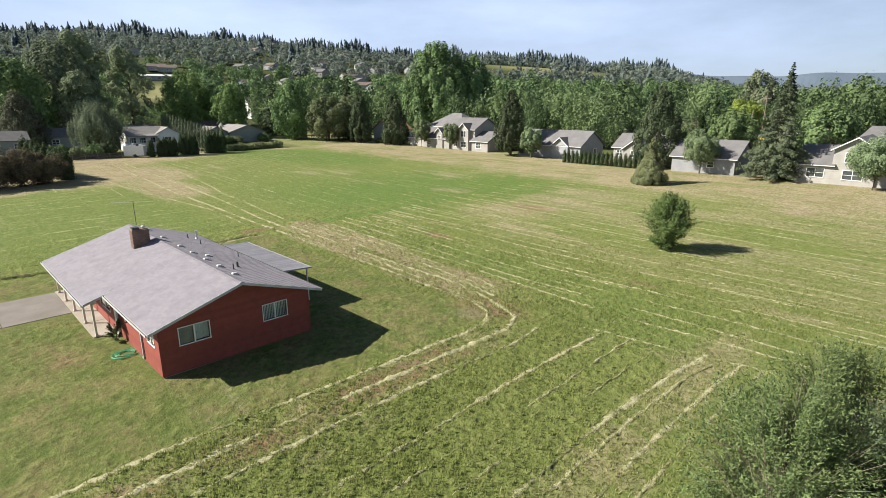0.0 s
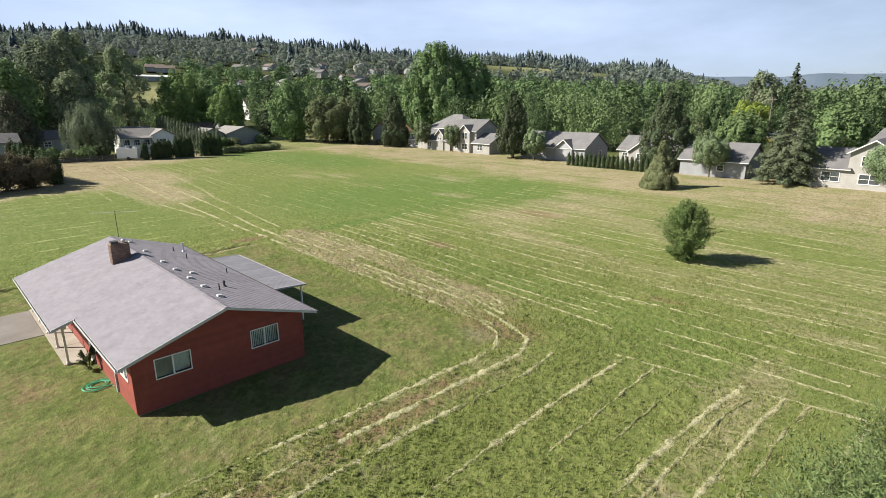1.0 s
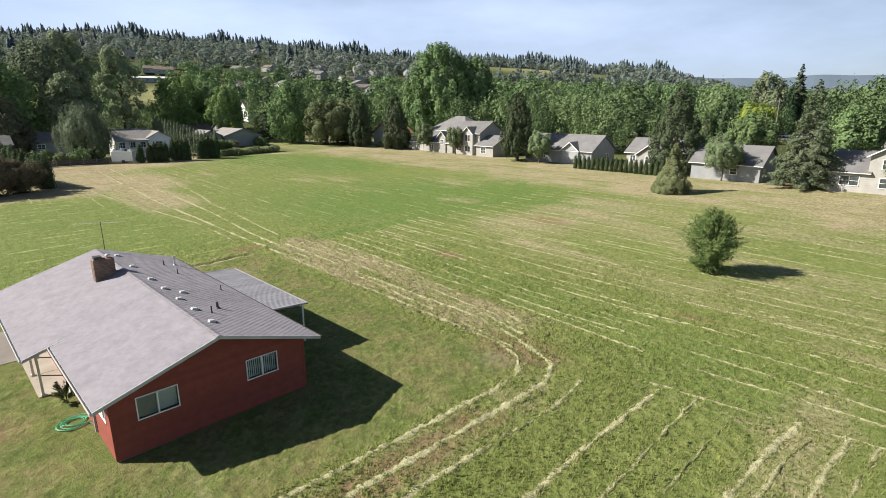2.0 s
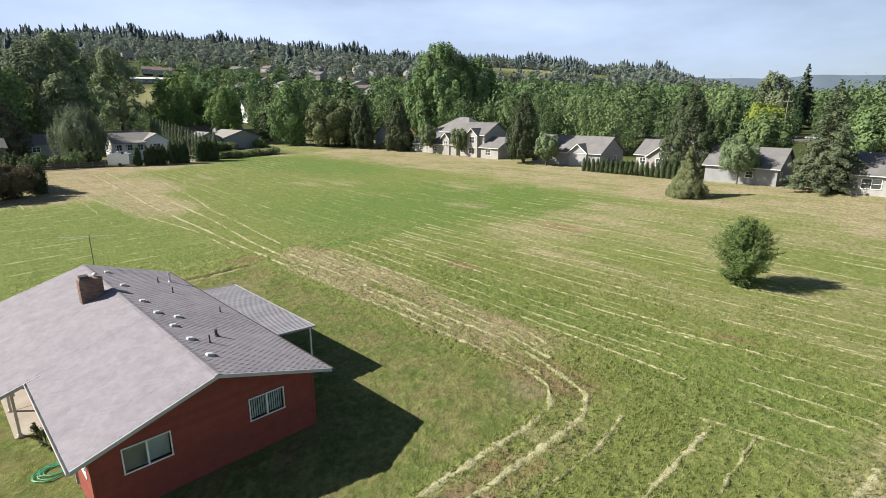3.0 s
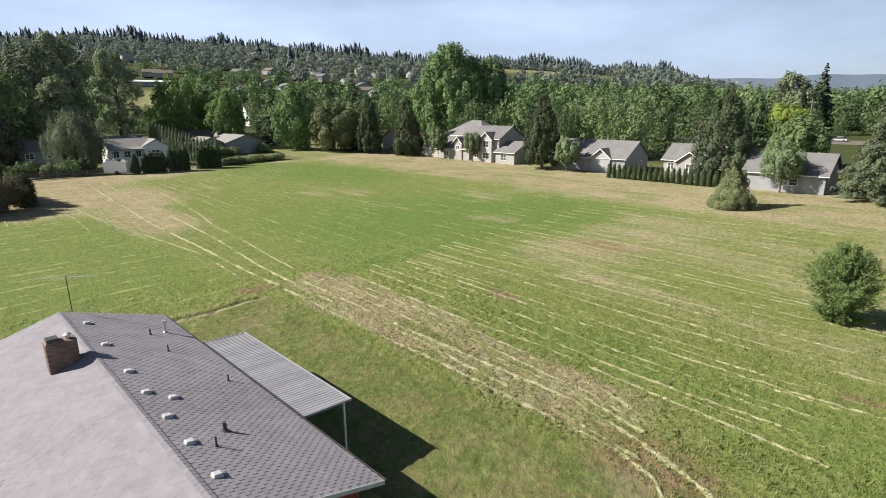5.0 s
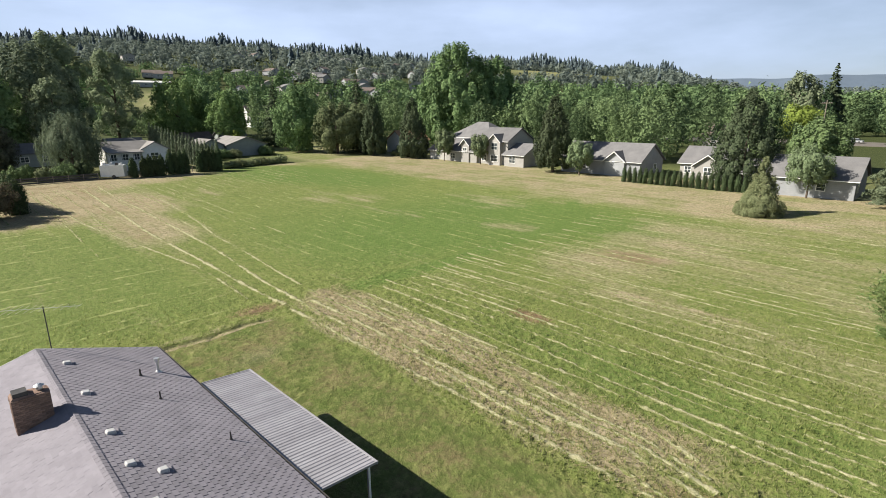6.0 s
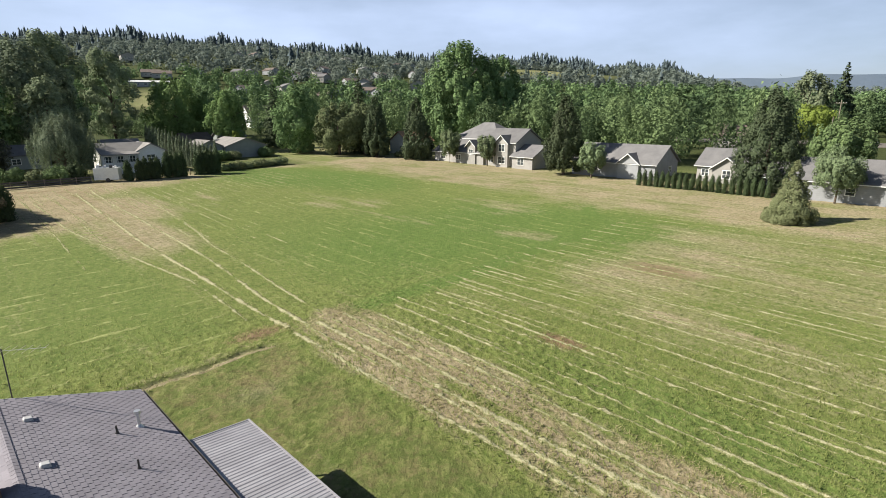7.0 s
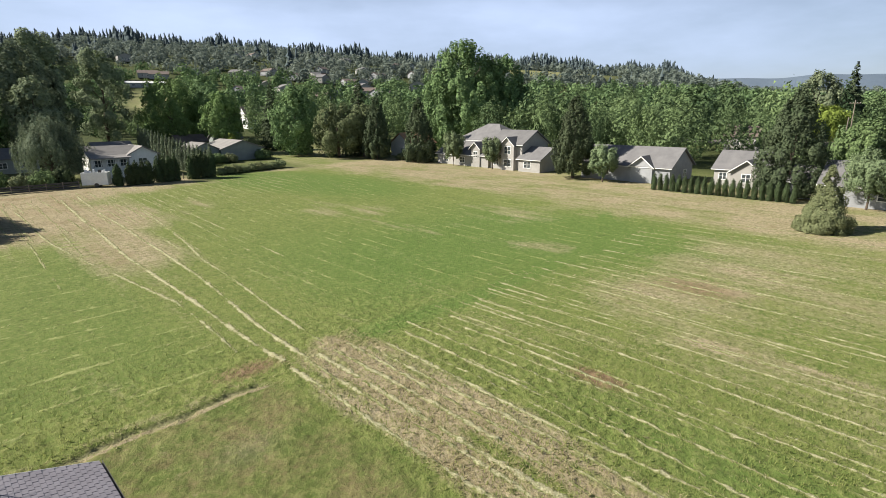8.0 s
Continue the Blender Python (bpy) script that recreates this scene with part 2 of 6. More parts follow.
STRAW = foliage("straw_blades", (0.250, 0.205, 0.105), (0.500, 0.440, 0.260), 0.30)
# far ridge: the air's blue haze is put into the base colour
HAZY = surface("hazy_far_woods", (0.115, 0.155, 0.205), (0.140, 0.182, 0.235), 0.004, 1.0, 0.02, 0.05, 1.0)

LEAF = foliage("broad_leaves", (0.062, 0.108, 0.044), (0.215, 0.295, 0.125), 0.2)
LEAF_BRIGHT = foliage("bright_leaves", (0.074, 0.126, 0.042), (0.215, 0.295, 0.108), 0.2)
LEAF_OLIVE = foliage("olive_leaves", (0.078, 0.104, 0.050), (0.205, 0.235, 0.118), 0.16)
LEAF_DARK = foliage("conifer_needles", (0.038, 0.058, 0.034), (0.118, 0.148, 0.080), 0.2)
LEAF_PINE = foliage("pine_needles", (0.078, 0.104, 0.068), (0.215, 0.255, 0.160), 0.25)
LEAF_WILD = foliage("wild_shrub_leaves", (0.034, 0.062, 0.020), (0.205, 0.262, 0.105), 0.15)
LEAF_SAGE = foliage("sage_green_leaves", (0.125, 0.165, 0.098), (0.330, 0.390, 0.235), 0.3)
LEAF_PALE = foliage("pale_young_leaves", (0.100, 0.140, 0.076), (0.255, 0.320, 0.170), 0.25)
LEAF_CEDAR = foliage("brownish_cedar_sprays", (0.070, 0.074, 0.050), (0.160, 0.168, 0.112), 0.18)
LEAF_IVY = foliage("creeper_leaves", (0.120, 0.148, 0.070), (0.285, 0.315, 0.165), 0.28)
LEAF_HEDGE = foliage("hedge_sprays", (0.032, 0.052, 0.026), (0.100, 0.132, 0.060), 0.18)
LEAF_GREY = foliage("grey_green_needles", (0.070, 0.096, 0.058), (0.190, 0.228, 0.135), 0.25)
LEAF_BROWN = foliage("reddish_brown_leaves", (0.062, 0.054, 0.032), (0.190, 0.158, 0.105), 0.25)
LEAF_YELLOW = foliage("yellow_green_leaves", (0.165, 0.225, 0.040), (0.290, 0.360, 0.085))
WOODS = foliage("wood_leaves", (0.045, 0.080, 0.038), (0.205, 0.284, 0.124), 0.2, tinted=True)
# upper hill trees: distance haze is mixed into these two base colours
CONIFERS_HAZED = foliage("hazed_wood_needles", (0.068, 0.094, 0.106), (0.128, 0.162, 0.168), 0.2, tinted=True)
WOODS_HAZED = foliage("hazed_wood_leaves", (0.120, 0.154, 0.142), (0.245, 0.288, 0.232), 0.3, tinted=True)
BLADES = foliage("grass_blades", (0.130, 0.182, 0.042), (0.340, 0.355, 0.130), 0.5, 0.7)

# ---- building blocks ----


class Geo:
    """Gathers vertices and faces for one mesh."""

    def __init__(self):
        self.v, self.f = [], []

    def poly(self, *points):
        k = len(self.v)
        self.v += [tuple(p) for p in points]
        self.f.append(tuple(range(k, k + len(points))))

    def solid(self, low, high):
        """A closed solid between two loops of the same length."""
        k, n = len(self.v), len(low)
        self.v += [tuple(p) for p in low] + [tuple(p) for p in high]
        self.f.append(tuple(range(k + n - 1, k - 1, -1)))
        self.f.append(tuple(range(k + n, k + 2 * n)))
        self.f += [(k + i, k + (i + 1) % n, k + n + (i + 1) % n, k + n + i) for i in range(n)]

    def box(self, x0, y0, z0, x1, y1, z1):
        x0, x1, y0, y1, z0, z1 = min(x0, x1), max(x0, x1), min(y0, y1), max(y0, y1), min(z0, z1), max(z0, z1)
        self.solid([(x0, y0, z0), (x1, y0, z0), (x1, y1, z0), (x0, y1, z0)], [(x0, y0, z1), (x1, y0, z1), (x1, y1, z1), (x0, y1, z1)])

    def tube(self, p, q, r0, r1=None, n=10):
        r1 = r0 if r1 is None else r1
        p, q = Vector(p), Vector(q)
        turn = (q - p).to_track_quat("Z", "Y").to_matrix()
        ring = [turn @ Vector((math.cos(a), math.sin(a), 0)) for a in (2 * math.pi * i / n for i in range(n))]
        self.solid([p + c * r0 for c in ring], [q + c * r1 for c in ring])

    def pipe(self, points, radii, n=8):
        """One bent, tapering limb through the points."""
        k = len(self.v)
        for i, (p, r) in enumerate(zip(points, radii)):
            a, b = Vector(points[max(i - 1, 0)]), Vector(points[min(i + 1, len(points) - 1)])
            turn = (b - a).to_track_quat("Z", "Y").to_matrix()
            self.v += [tuple(Vector(p) + turn @ Vector((math.cos(2 * math.pi * j / n) * r, math.sin(2 * math.pi * j / n) * r, 0))) for j in range(n)]
        for i in range(len(points) - 1):
            self.f += [(k + i * n + j, k + i * n + (j + 1) % n, k + (i + 1) * n + (j + 1) % n, k + (i + 1) * n + j) for j in range(n)]
        self.f.append(tuple(range(k + n - 1, k - 1, -1)))
        self.f.append(tuple(range(k + (len(points) - 1) * n, k + len(points) * n)))

    def mesh(self, name, material):
        me = bpy.data.meshes.new(name)
        me.from_pydata(self.v, [], self.f)
        me.materials.append(material)
        me.update()
        return me


def thing(name, x, y, z, label, category, group="", kind="", rz=0.0):
    ob = new(name)
    ob.empty_display_size = 0.2
    ob.matrix_world = pose(x, y, z, 0, 0, rz)
    return tagged(ob, label, category, group, kind)


def part(name, geo, material, parent, label="", bevel=0.0):
    """One mesh object under a thing or under a part, in the parent's own axes."""
    ob = new(name, geo.mesh(name, material) if isinstance(geo, Geo) else geo)
    ob.parent = parent
    if label:
        ob["label"] = label
    if bevel:
        m = ob.modifiers.new("edge", "BEVEL")
        m.width, m.segments, m.limit_method = bevel, 1, "ANGLE"
    return ob


def quads_mesh(name, verts, faces, material, smooth=False):
    me = bpy.data.meshes.new(name)
    verts, faces = np.asarray(verts, np.float32), np.asarray(faces, np.int32)
    k = faces.shape[1]
    me.vertices.add(len(verts))
    me.vertices.foreach_set("co", verts.ravel())
    me.loops.add(faces.size)
    me.loops.foreach_set("vertex_index", faces.ravel())
    me.polygons.add(len(faces))
    me.polygons.foreach_set("loop_start", np.arange(0, faces.size, k, dtype=np.int32))
    me.materials.append(material)
    if smooth:
        me.polygons.foreach_set("use_smooth", np.ones(len(faces), bool))
    me.update(calc_edges=True)
    return me


# ---- ground ----


def soft(v, k=6.0):
    return k * np.log1p(np.exp(np.clip(v / k, -40, 40)))


def step(a, b, v):
    t = np.clip((v - a) / (b - a), 0, 1)
    return t * t * (3 - 2 * t)


TURN_C, TURN_S = math.cos(radians(44)), math.sin(radians(44))


def ahead(x, y):
    """Distance to the side of, and along, the flight line's far axis."""
    return -9.08 + x * TURN_C - y * TURN_S, 23.55 + x * TURN_S + y * TURN_C


HILL_A = [-1.6, -0.84, -0.62, -0.41, -0.20, 0.02, 0.23, 0.42, 0.48, 0.56, 0.75, 1.6]
HILL_H = [113, 112, 122, 112, 97, 85, 77, 62, 47, 36, 31, 28]


def land(x, y):
    """Height of the ground."""
    x, y = np.asarray(x, float), np.asarray(y, float)
    s, d = ahead(x, y)
    h = 0.017 * soft(np.minimum(d, 260) - 47) + 0.022 * soft(np.minimum(s, 120) - 12) * step(40, 80, d) + 0.013 * soft(np.minimum(-s, 150)) * step(42, 58, d)
    h = h - 0.42 * np.exp(-((s - 10) ** 2 + (d - 42) ** 2) / 150) + 0.12 * np.exp(-((x - 11) ** 2 + y ** 2) / 60)
    top = np.interp(s / np.maximum(d, 60), HILL_A, HILL_H)
    h = h + (top - 4) * step(230, 1000, d) * (1 - 0.6 * step(1050, 1700, d))
    h = h + 3.0 * np.sin(x * 0.013 + 1) * np.sin(y * 0.017) * step(250, 500, d)
    return h


def lattice(x, y, cell, seed):
    """Smooth random values between 0 and 1 on a lattice of square cells."""
    u, v = np.asarray(x, float) / cell, np.asarray(y, float) / cell
    i, j = np.floor(u).astype(np.int64), np.floor(v).astype(np.int64)
    u, v = u - i, v - j
    u, v = u * u * (3 - 2 * u), v * v * (3 - 2 * v)

    def at(a, b):
        k = (a * 374761393 + b * 668265263 + seed * 974634777) & 0xFFFFFFFF
        k = ((k ^ (k >> 13)) * 1274126177) & 0xFFFFFFFF
        return ((k ^ (k >> 16)) & 0xFFFF) / 65535.0

    return (at(i, j) * (1 - u) + at(i + 1, j) * u) * (1 - v) + (at(i, j + 1) * (1 - u) + at(i + 1, j + 1) * u) * v


def cloud(x, y, cell, seed):
    """Three sizes of lattice noise."""
    return 0.5 * lattice(x, y, cell, seed) + 0.3 * lattice(x, y, cell * 0.47, seed + 1) + 0.2 * lattice(x, y, cell * 0.22, seed + 2)


def lot(x, y):
    """The close-mown lawn round the red house."""
    return (1 - step(17.2, 18.8, x)) * (1 - step(23.6, 24.4, y)) * step(-6.4, -5.4, y)


def built(x, y):
    """Where the house and its slabs stand."""
    pad = np.maximum(np.abs(x - 4.1) - 4.5, np.abs(y - 9.2) - 9.5)
    patio = np.maximum(np.abs(x - 9.8) - 1.9, np.abs(y - 9.4) - 5.1)
    drive = np.maximum(np.abs(x + 20.6) - 19.9, np.abs(y - 16.1) - 3.2)
    return 1 - step(0.0, 0.35, np.minimum(np.minimum(pad, patio), drive))


def axis(lo, hi, far):
    """Grid lines of the ground sheet: fine where the flight passes, coarser away from it."""
    def grow(rate, cap, reach):
        out, w = [0.145], 0.145
        while out[-1] < 5200:
            w = min(w * rate, cap) if out[-1] < reach else min(w * 1.14, 170)
            out.append(out[-1] + w)
        return np.array(out)

    return np.concatenate([(lo - grow(1.07, 170, 0))[::-1], np.arange(lo, hi, 0.145), hi + grow(1.028, 0.42, far - hi)])


SHEET_X, SHEET_Y = axis(-8, 29, 98), axis(-18, 27, 106)


def fineness(x, y):
    """1 where the sheet is fine enough for single tufts, less where it is coarse."""
    c = np.maximum(np.interp(x, SHEET_X, np.gradient(SHEET_X)), np.interp(y, SHEET_Y, np.gradient(SHEET_Y)))
    return np.minimum(1, 0.17 / c)


def tufts(x, y):
    """How high the tufts of grass stand, 0 to 1."""
    a, b, c = lattice(x, y, 0.55, 5), lattice(x, y, 0.26, 6), lattice(x, y, 0.13, 7)
    return np.clip(0.18 * a + 0.40 * b + 0.50 * c - 0.06, 0, 1)


def relief(x, y):
    """Height of the tufts over the soil."""
    t = tufts(x, y)
    patchy = 0.65 + 0.7 * cloud(x, y, 3.1, 40)
    return (0.19 - 0.05 * lot(x, y)) * patchy * (t - 0.45) * (1 - built(x, y)) * fineness(x, y)


def trench(x, y):
    """Depth of the narrow ditch behind the house's lawn."""
    line = 24.5 + 0.12 * np.sin(x * 1.3) + 0.05 * np.sin(x * 4.1) + 0.09 * np.maximum(0, 4 - x)
    depth = np.exp(-((y - line) / (0.17 + 0.05 * np.sin(x * 2.1) + 0.04 * np.sin(x * 5.3))) ** 4) * step(-40, -30, x) * (1 - step(17.0, 18.0, x))
    bank = np.exp(-((y - line - 0.62) / 0.42) ** 2) * step(-40, -30, x) * (1 - step(17.5, 18.4, x))
    more = 1 + 1.2 * (1 - step(-3, 1, x))
    return (-0.12 * depth + 0.06 * bank) * more, depth, bank


def spot(x, y, cx, cy, rx, ry):
    return np.exp(-(((x - cx) / rx) ** 2 + ((y - cy) / ry) ** 2))


def ground_sheet():
    xs, ys = SHEET_X, SHEET_Y
    gx, gy = np.meshgrid(xs, ys)
    ditch, deep, bank = trench(gx, gy)
    near = (1 - step(80, 110, np.abs(gx - 35))) * (1 - step(90, 120, np.abs(gy - 45)))
    gz = land(gx, gy) + ditch + relief(gx, gy) * near * (1 - 0.7 * deep)
    nx, ny = len(xs), len(ys)
    k = (np.arange(ny - 1)[:, None] * nx + np.arange(nx - 1)).ravel()
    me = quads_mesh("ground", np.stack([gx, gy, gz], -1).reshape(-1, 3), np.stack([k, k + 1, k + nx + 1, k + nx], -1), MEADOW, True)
    wave = 14 * (cloud(gx, gy, 13, 11) - 0.5) + 5 * (cloud(gx, gy, 4, 15) - 0.5)
    mottle = cloud(gx, gy, 2.3, 21)
    inlot = lot(gx, gy)
    edge_r = step(64, 78, gx + wave + 0.25 * np.maximum(0, 10 - gy)) * (0.22 + 1.05 * cloud(gx, gy * 0.6, 3.3, 91))
    edge_l = np.maximum.reduce([step(60, 72, gy + wave) * (1 - step(22, 34, gx + 0.8 * wave)), step(90, 100, gy + wave) * (1 - step(50, 62, gx)), 0.8 * step(40, 60, gy + wave) * np.exp(-((gx - 20) / 5) ** 4)])
    far = (step(80, 92, gx + wave) + step(96, 104, gy + 0.6 * wave)) * (0.25 + 1.0 * cloud(gx, gy, 4.1, 95))
    swathe = np.exp(-((gx - 22.1 + 0.05 * wave) / 3.0) ** 4) * step(-6, 2, gy) * (1 - step(25, 28, gy + 0.2 * wave))
    mats = cloud(gx + 0.3 * np.sin(gy * 0.4), gy * 0.22, 0.9, 81)
    strip = swathe * (0.56 + 3.2 * (mats - 0.42) + 0.25 * step(4, 14, gy))
    strip_y = np.exp(-((gy + 7.9) / 1.6) ** 4) * (1 - step(14, 20, gx)) * (0.25 + 0.5 * mottle)
    right = step(-24, 10, gx - 40) * (1 - step(16, 26, gy + 0.6 * wave)) * step(23, 32, gx) * (1.15 * cloud(gx, gy * 0.5, 9, 31) - 0.12)
    near_lines = np.exp(-((gy + 18.6) / 1.9) ** 2) * (1 - step(24, 34, gx)) * (0.25 + 0.6 * mottle)
    left = 0.18 * (1 - step(12, 20, gx)) * step(26, 40, gy)
    bare = np.zeros_like(gx)
    streaky = np.clip(2.6 * cloud(gx + 0.05 * gy, gy * 0.22, 2.2, 77) - 0.75, 0, 1.3)
    for cx, cy, rx, ry, v in ((31, 77, 7, 12, 0.8), (53, 76, 12, 10, 0.5), (50, 50, 5, 13, 0.75), (52.7, 29, 6, 12, 0.4), (49, 14, 3, 8, 0.9), (38, 7.6, 2.2, 6, 0.8), (38.6, 2.3, 2, 5, 0.8), (42, -14, 7, 9, 0.75), (33, -21, 5, 7, 0.9), (63, 43, 5, 9, 0.8), (21, -18, 2, 3, 0.8), (44, 61, 5, 10, 0.7)):
        bare = np.maximum(bare, v * spot(gx + 0.12 * wave, gy + 0.3 * wave, cx, cy, rx, ry) * streaky * (0.7 + 0.6 * mottle))
    dry = np.maximum.reduce([edge_r, edge_l, np.minimum(far, 1), strip, strip_y, right, near_lines, left, bare, 0.16 + 0 * gx])
    brown = np.maximum.reduce([1.3 * mottle * np.exp(-((gy + 7.9) / 1.1) ** 4) * (1 - step(12, 17, gx)), 0.5 * swathe * cloud(gx, gy * 0.6, 2.7, 51), spot(gx, gy, 19.6, -4.5, 2.4, 3.6), 1.1 * spot(gx, gy, 30.8, 12.1, 1.0, 2.0), 0.8 * spot(gx, gy, 31.5, -10, 0.8, 2.2), 0.7 * spot(gx, gy, 49, 13.5, 3, 5), 0.75 * edge_l * (1 - step(24, 34, gx)) * cloud(gx, gy, 3.0, 55), 0.85 * spot(gx, gy, 17.5, 26.4, 2.5, 1.2), 1.1 * spot(gx, gy, -3.5, 5.5, 2.2, 3.5) * mottle, 0.7 * spot(gx, gy, 15, -2, 2.5, 3) * mottle, 0.55 * edge_r * cloud(gx, gy, 2.4, 57)])
    patch = np.exp(-(((gx - 60 + 0.25 * (gy - 80)) / 13) ** 2 + ((gy - 88) / 24) ** 2) ** 2)
    middle = 0.75 * spot(gx, gy, 40, 36, 16, 17) + 0.9 * spot(gx, gy, 60, 28, 12, 20) + 0.7 * spot(gx, gy, 28, 2, 3.5, 12) + 0.6 * spot(gx, gy, 5, -3, 8, 2.5)
    track = np.exp(-((gy - 25.4 - 0.012 * np.maximum(gx - 46, 0) ** 2 - 0.3 * np.sin(gx * 0.3)) / 0.9) ** 2) * step(23, 26, gx) * (1 - step(66, 74, gx))
    lush = np.clip(patch + middle + track + 0.6 * spot(gx, gy, 24, -14, 6, 8) + 0.46 * (1 - step(14, 20, gx)) * step(25, 30, gy) * (1 - step(58, 70, gy + wave)) + 0.2 * step(24, 30, gx) * (1 - step(60, 68, gx)) * step(26, 30, gy) * (1 - step(66, 78, gy)), 0, 1)
    dry = np.where(patch > 0.3, dry * (1 - patch), dry) * (1 - 0.8 * track)
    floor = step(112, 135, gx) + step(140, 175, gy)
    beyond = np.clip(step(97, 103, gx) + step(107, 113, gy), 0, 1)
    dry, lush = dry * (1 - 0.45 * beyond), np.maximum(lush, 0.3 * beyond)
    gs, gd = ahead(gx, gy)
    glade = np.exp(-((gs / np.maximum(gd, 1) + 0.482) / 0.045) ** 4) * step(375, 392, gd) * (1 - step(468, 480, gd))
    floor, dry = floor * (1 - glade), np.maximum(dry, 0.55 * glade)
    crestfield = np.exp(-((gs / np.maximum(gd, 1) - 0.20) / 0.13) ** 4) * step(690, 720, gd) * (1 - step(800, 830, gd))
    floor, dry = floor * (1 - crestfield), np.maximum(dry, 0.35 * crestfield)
    # the gardens' ground is darkened too, about half as much
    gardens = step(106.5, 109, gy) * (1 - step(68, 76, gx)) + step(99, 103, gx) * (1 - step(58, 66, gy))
    path = np.exp(-((gy - 24.15 - 0.12 * np.sin(gx * 1.3) - 0.09 * np.maximum(0, 4 - gx)) / 0.16) ** 4) * step(5, 8, gx) * (1 - step(17, 18.4, gx))
    dry = np.maximum(dry, 0.40 * bank + 1.35 * path)
    soil = np.clip(0.7 * spot(gx, gy, 14.2, 19.8, 1.3, 0.9) * mottle + 0.6 * deep + 0.15 * path + 0.5 * spot(gx, gy, 17.8, -4.5, 1.1, 1.1) + 0.8 * spot(gx, gy, 2.0, -10.6, 0.8, 0.5) * mottle + 0.7 * spot(gx, gy, 5.2, -10.2, 0.9, 0.5) * mottle, 0, 1)
    brown = np.clip(np.maximum(brown, 0.32 * bank) * (1 - patch), 0, 1.2)
    for name, values in (("dry", dry), ("lush", lush), ("lawn", inlot), ("soil", soil), ("brown", brown), ("tuft", 0.48 + (tufts(gx, gy) - 0.48) * (1 - built(gx, gy)) * fineness(gx, gy) ** 0.6), ("dark_floor", np.clip(floor + 0.55 * gardens, 0, 1))):
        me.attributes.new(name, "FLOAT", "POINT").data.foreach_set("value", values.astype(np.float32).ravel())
    ob = new("ground", me)
    return tagged(ob, "mown green and straw-coloured meadow with dry borders", "ground", kind="structure")


ground_sheet()

# ---- the red ranch house ----
RIDGE_X, RIDGE_Z, PITCH = 4.14, 4.23, 0.315
ROOF_Y0, ROOF_Y1 = -0.60, 19.15
WALL_X, WALL_Y = 8.25, 18.45


def roof_z(x):
    return RIDGE_Z - PITCH * abs(x - RIDGE_X)


def window_unit(parent, name, along, face, a0, a1, z0, z1, out, blind="", room=True):
    """A two-light sliding window in a wall at `face` along axis `along` ('x' or 'y'); out: the outward sign."""
    def place(geo, u0, u1, w0, w1, d0, d1):
        if along == "x":
            geo.box(u0, face + out * d0, w0, u1, face + out * d1, w1)
        else:
            geo.box(face + out * d0, u0, w0, face + out * d1, u1, w1)

    mid, t = (a0 + a1) / 2, 0.042
    g = Geo()
    place(g, a0 - t, a1 + t, z1, z1 + t, -0.08, 0.035)
    place(g, a0 - t, a0, z0, z1, -0.08, 0.035)
    place(g, a1, a1 + t, z0, z1, -0.08, 0.035)
    frame_ob = part("window", g, WHITE, parent, "white-framed sliding window")
    g = Geo()
    place(g, a0 - t - 0.01, a1 + t + 0.01, z0 - t, z0, -0.08, 0.045)
    part("sill", g, WHITE, frame_ob)
    g = Geo()
    place(g, mid - 0.03, mid + 0.03, z0, z1, -0.05, 0.015)
    part("mullion", g, WHITE, frame_ob)
    for u0, u1, d in ((a0, mid - 0.03, -0.035), (mid + 0.03, a1, -0.015)):
        g = Geo()
        place(g, u0, u1, z0, z1, d - 0.006, d)
        part("pane", g, GLASS, frame_ob).visible_shadow = False
    if blind == "slats":
        n = 15
        for i in range(n):
            u = a0 + (i + 0.5) * (a1 - a0) / n
            g = Geo()
            place(g, u - 0.028, u + 0.028, z0, z1, -0.14, -0.125)
            part("blind_slat", g, BLIND, frame_ob)
    elif blind:
        g = Geo()
        n = 40
        for i in range(n):
            u, w = a0 + i * (a1 - a0) / n, (a1 - a0) / n
            place(g, u, u + w, z0, z1, -0.16 - 0.02 * (i % 2), -0.145 - 0.02 * (i % 2))
        part("curtain", g, BLIND, frame_ob)
        g = Geo()
        place(g, a0 + 0.01, mid - 0.035, z0 + 0.01, z1 - 0.01, -0.075, -0.070)
        part("insect_screen", g, SCREEN, frame_ob, "grey insect screen behind one pane")
    # panel coloured dark in place of the unlit room behind the glass
    if room:
        g = Geo()
        place(g, a0 - 0.3, a1 + 0.3, z0 - 0.3, z1 + 0.15, -0.62, -0.55)
        part("room_back", g, ROOM, frame_ob)
    return frame_ob


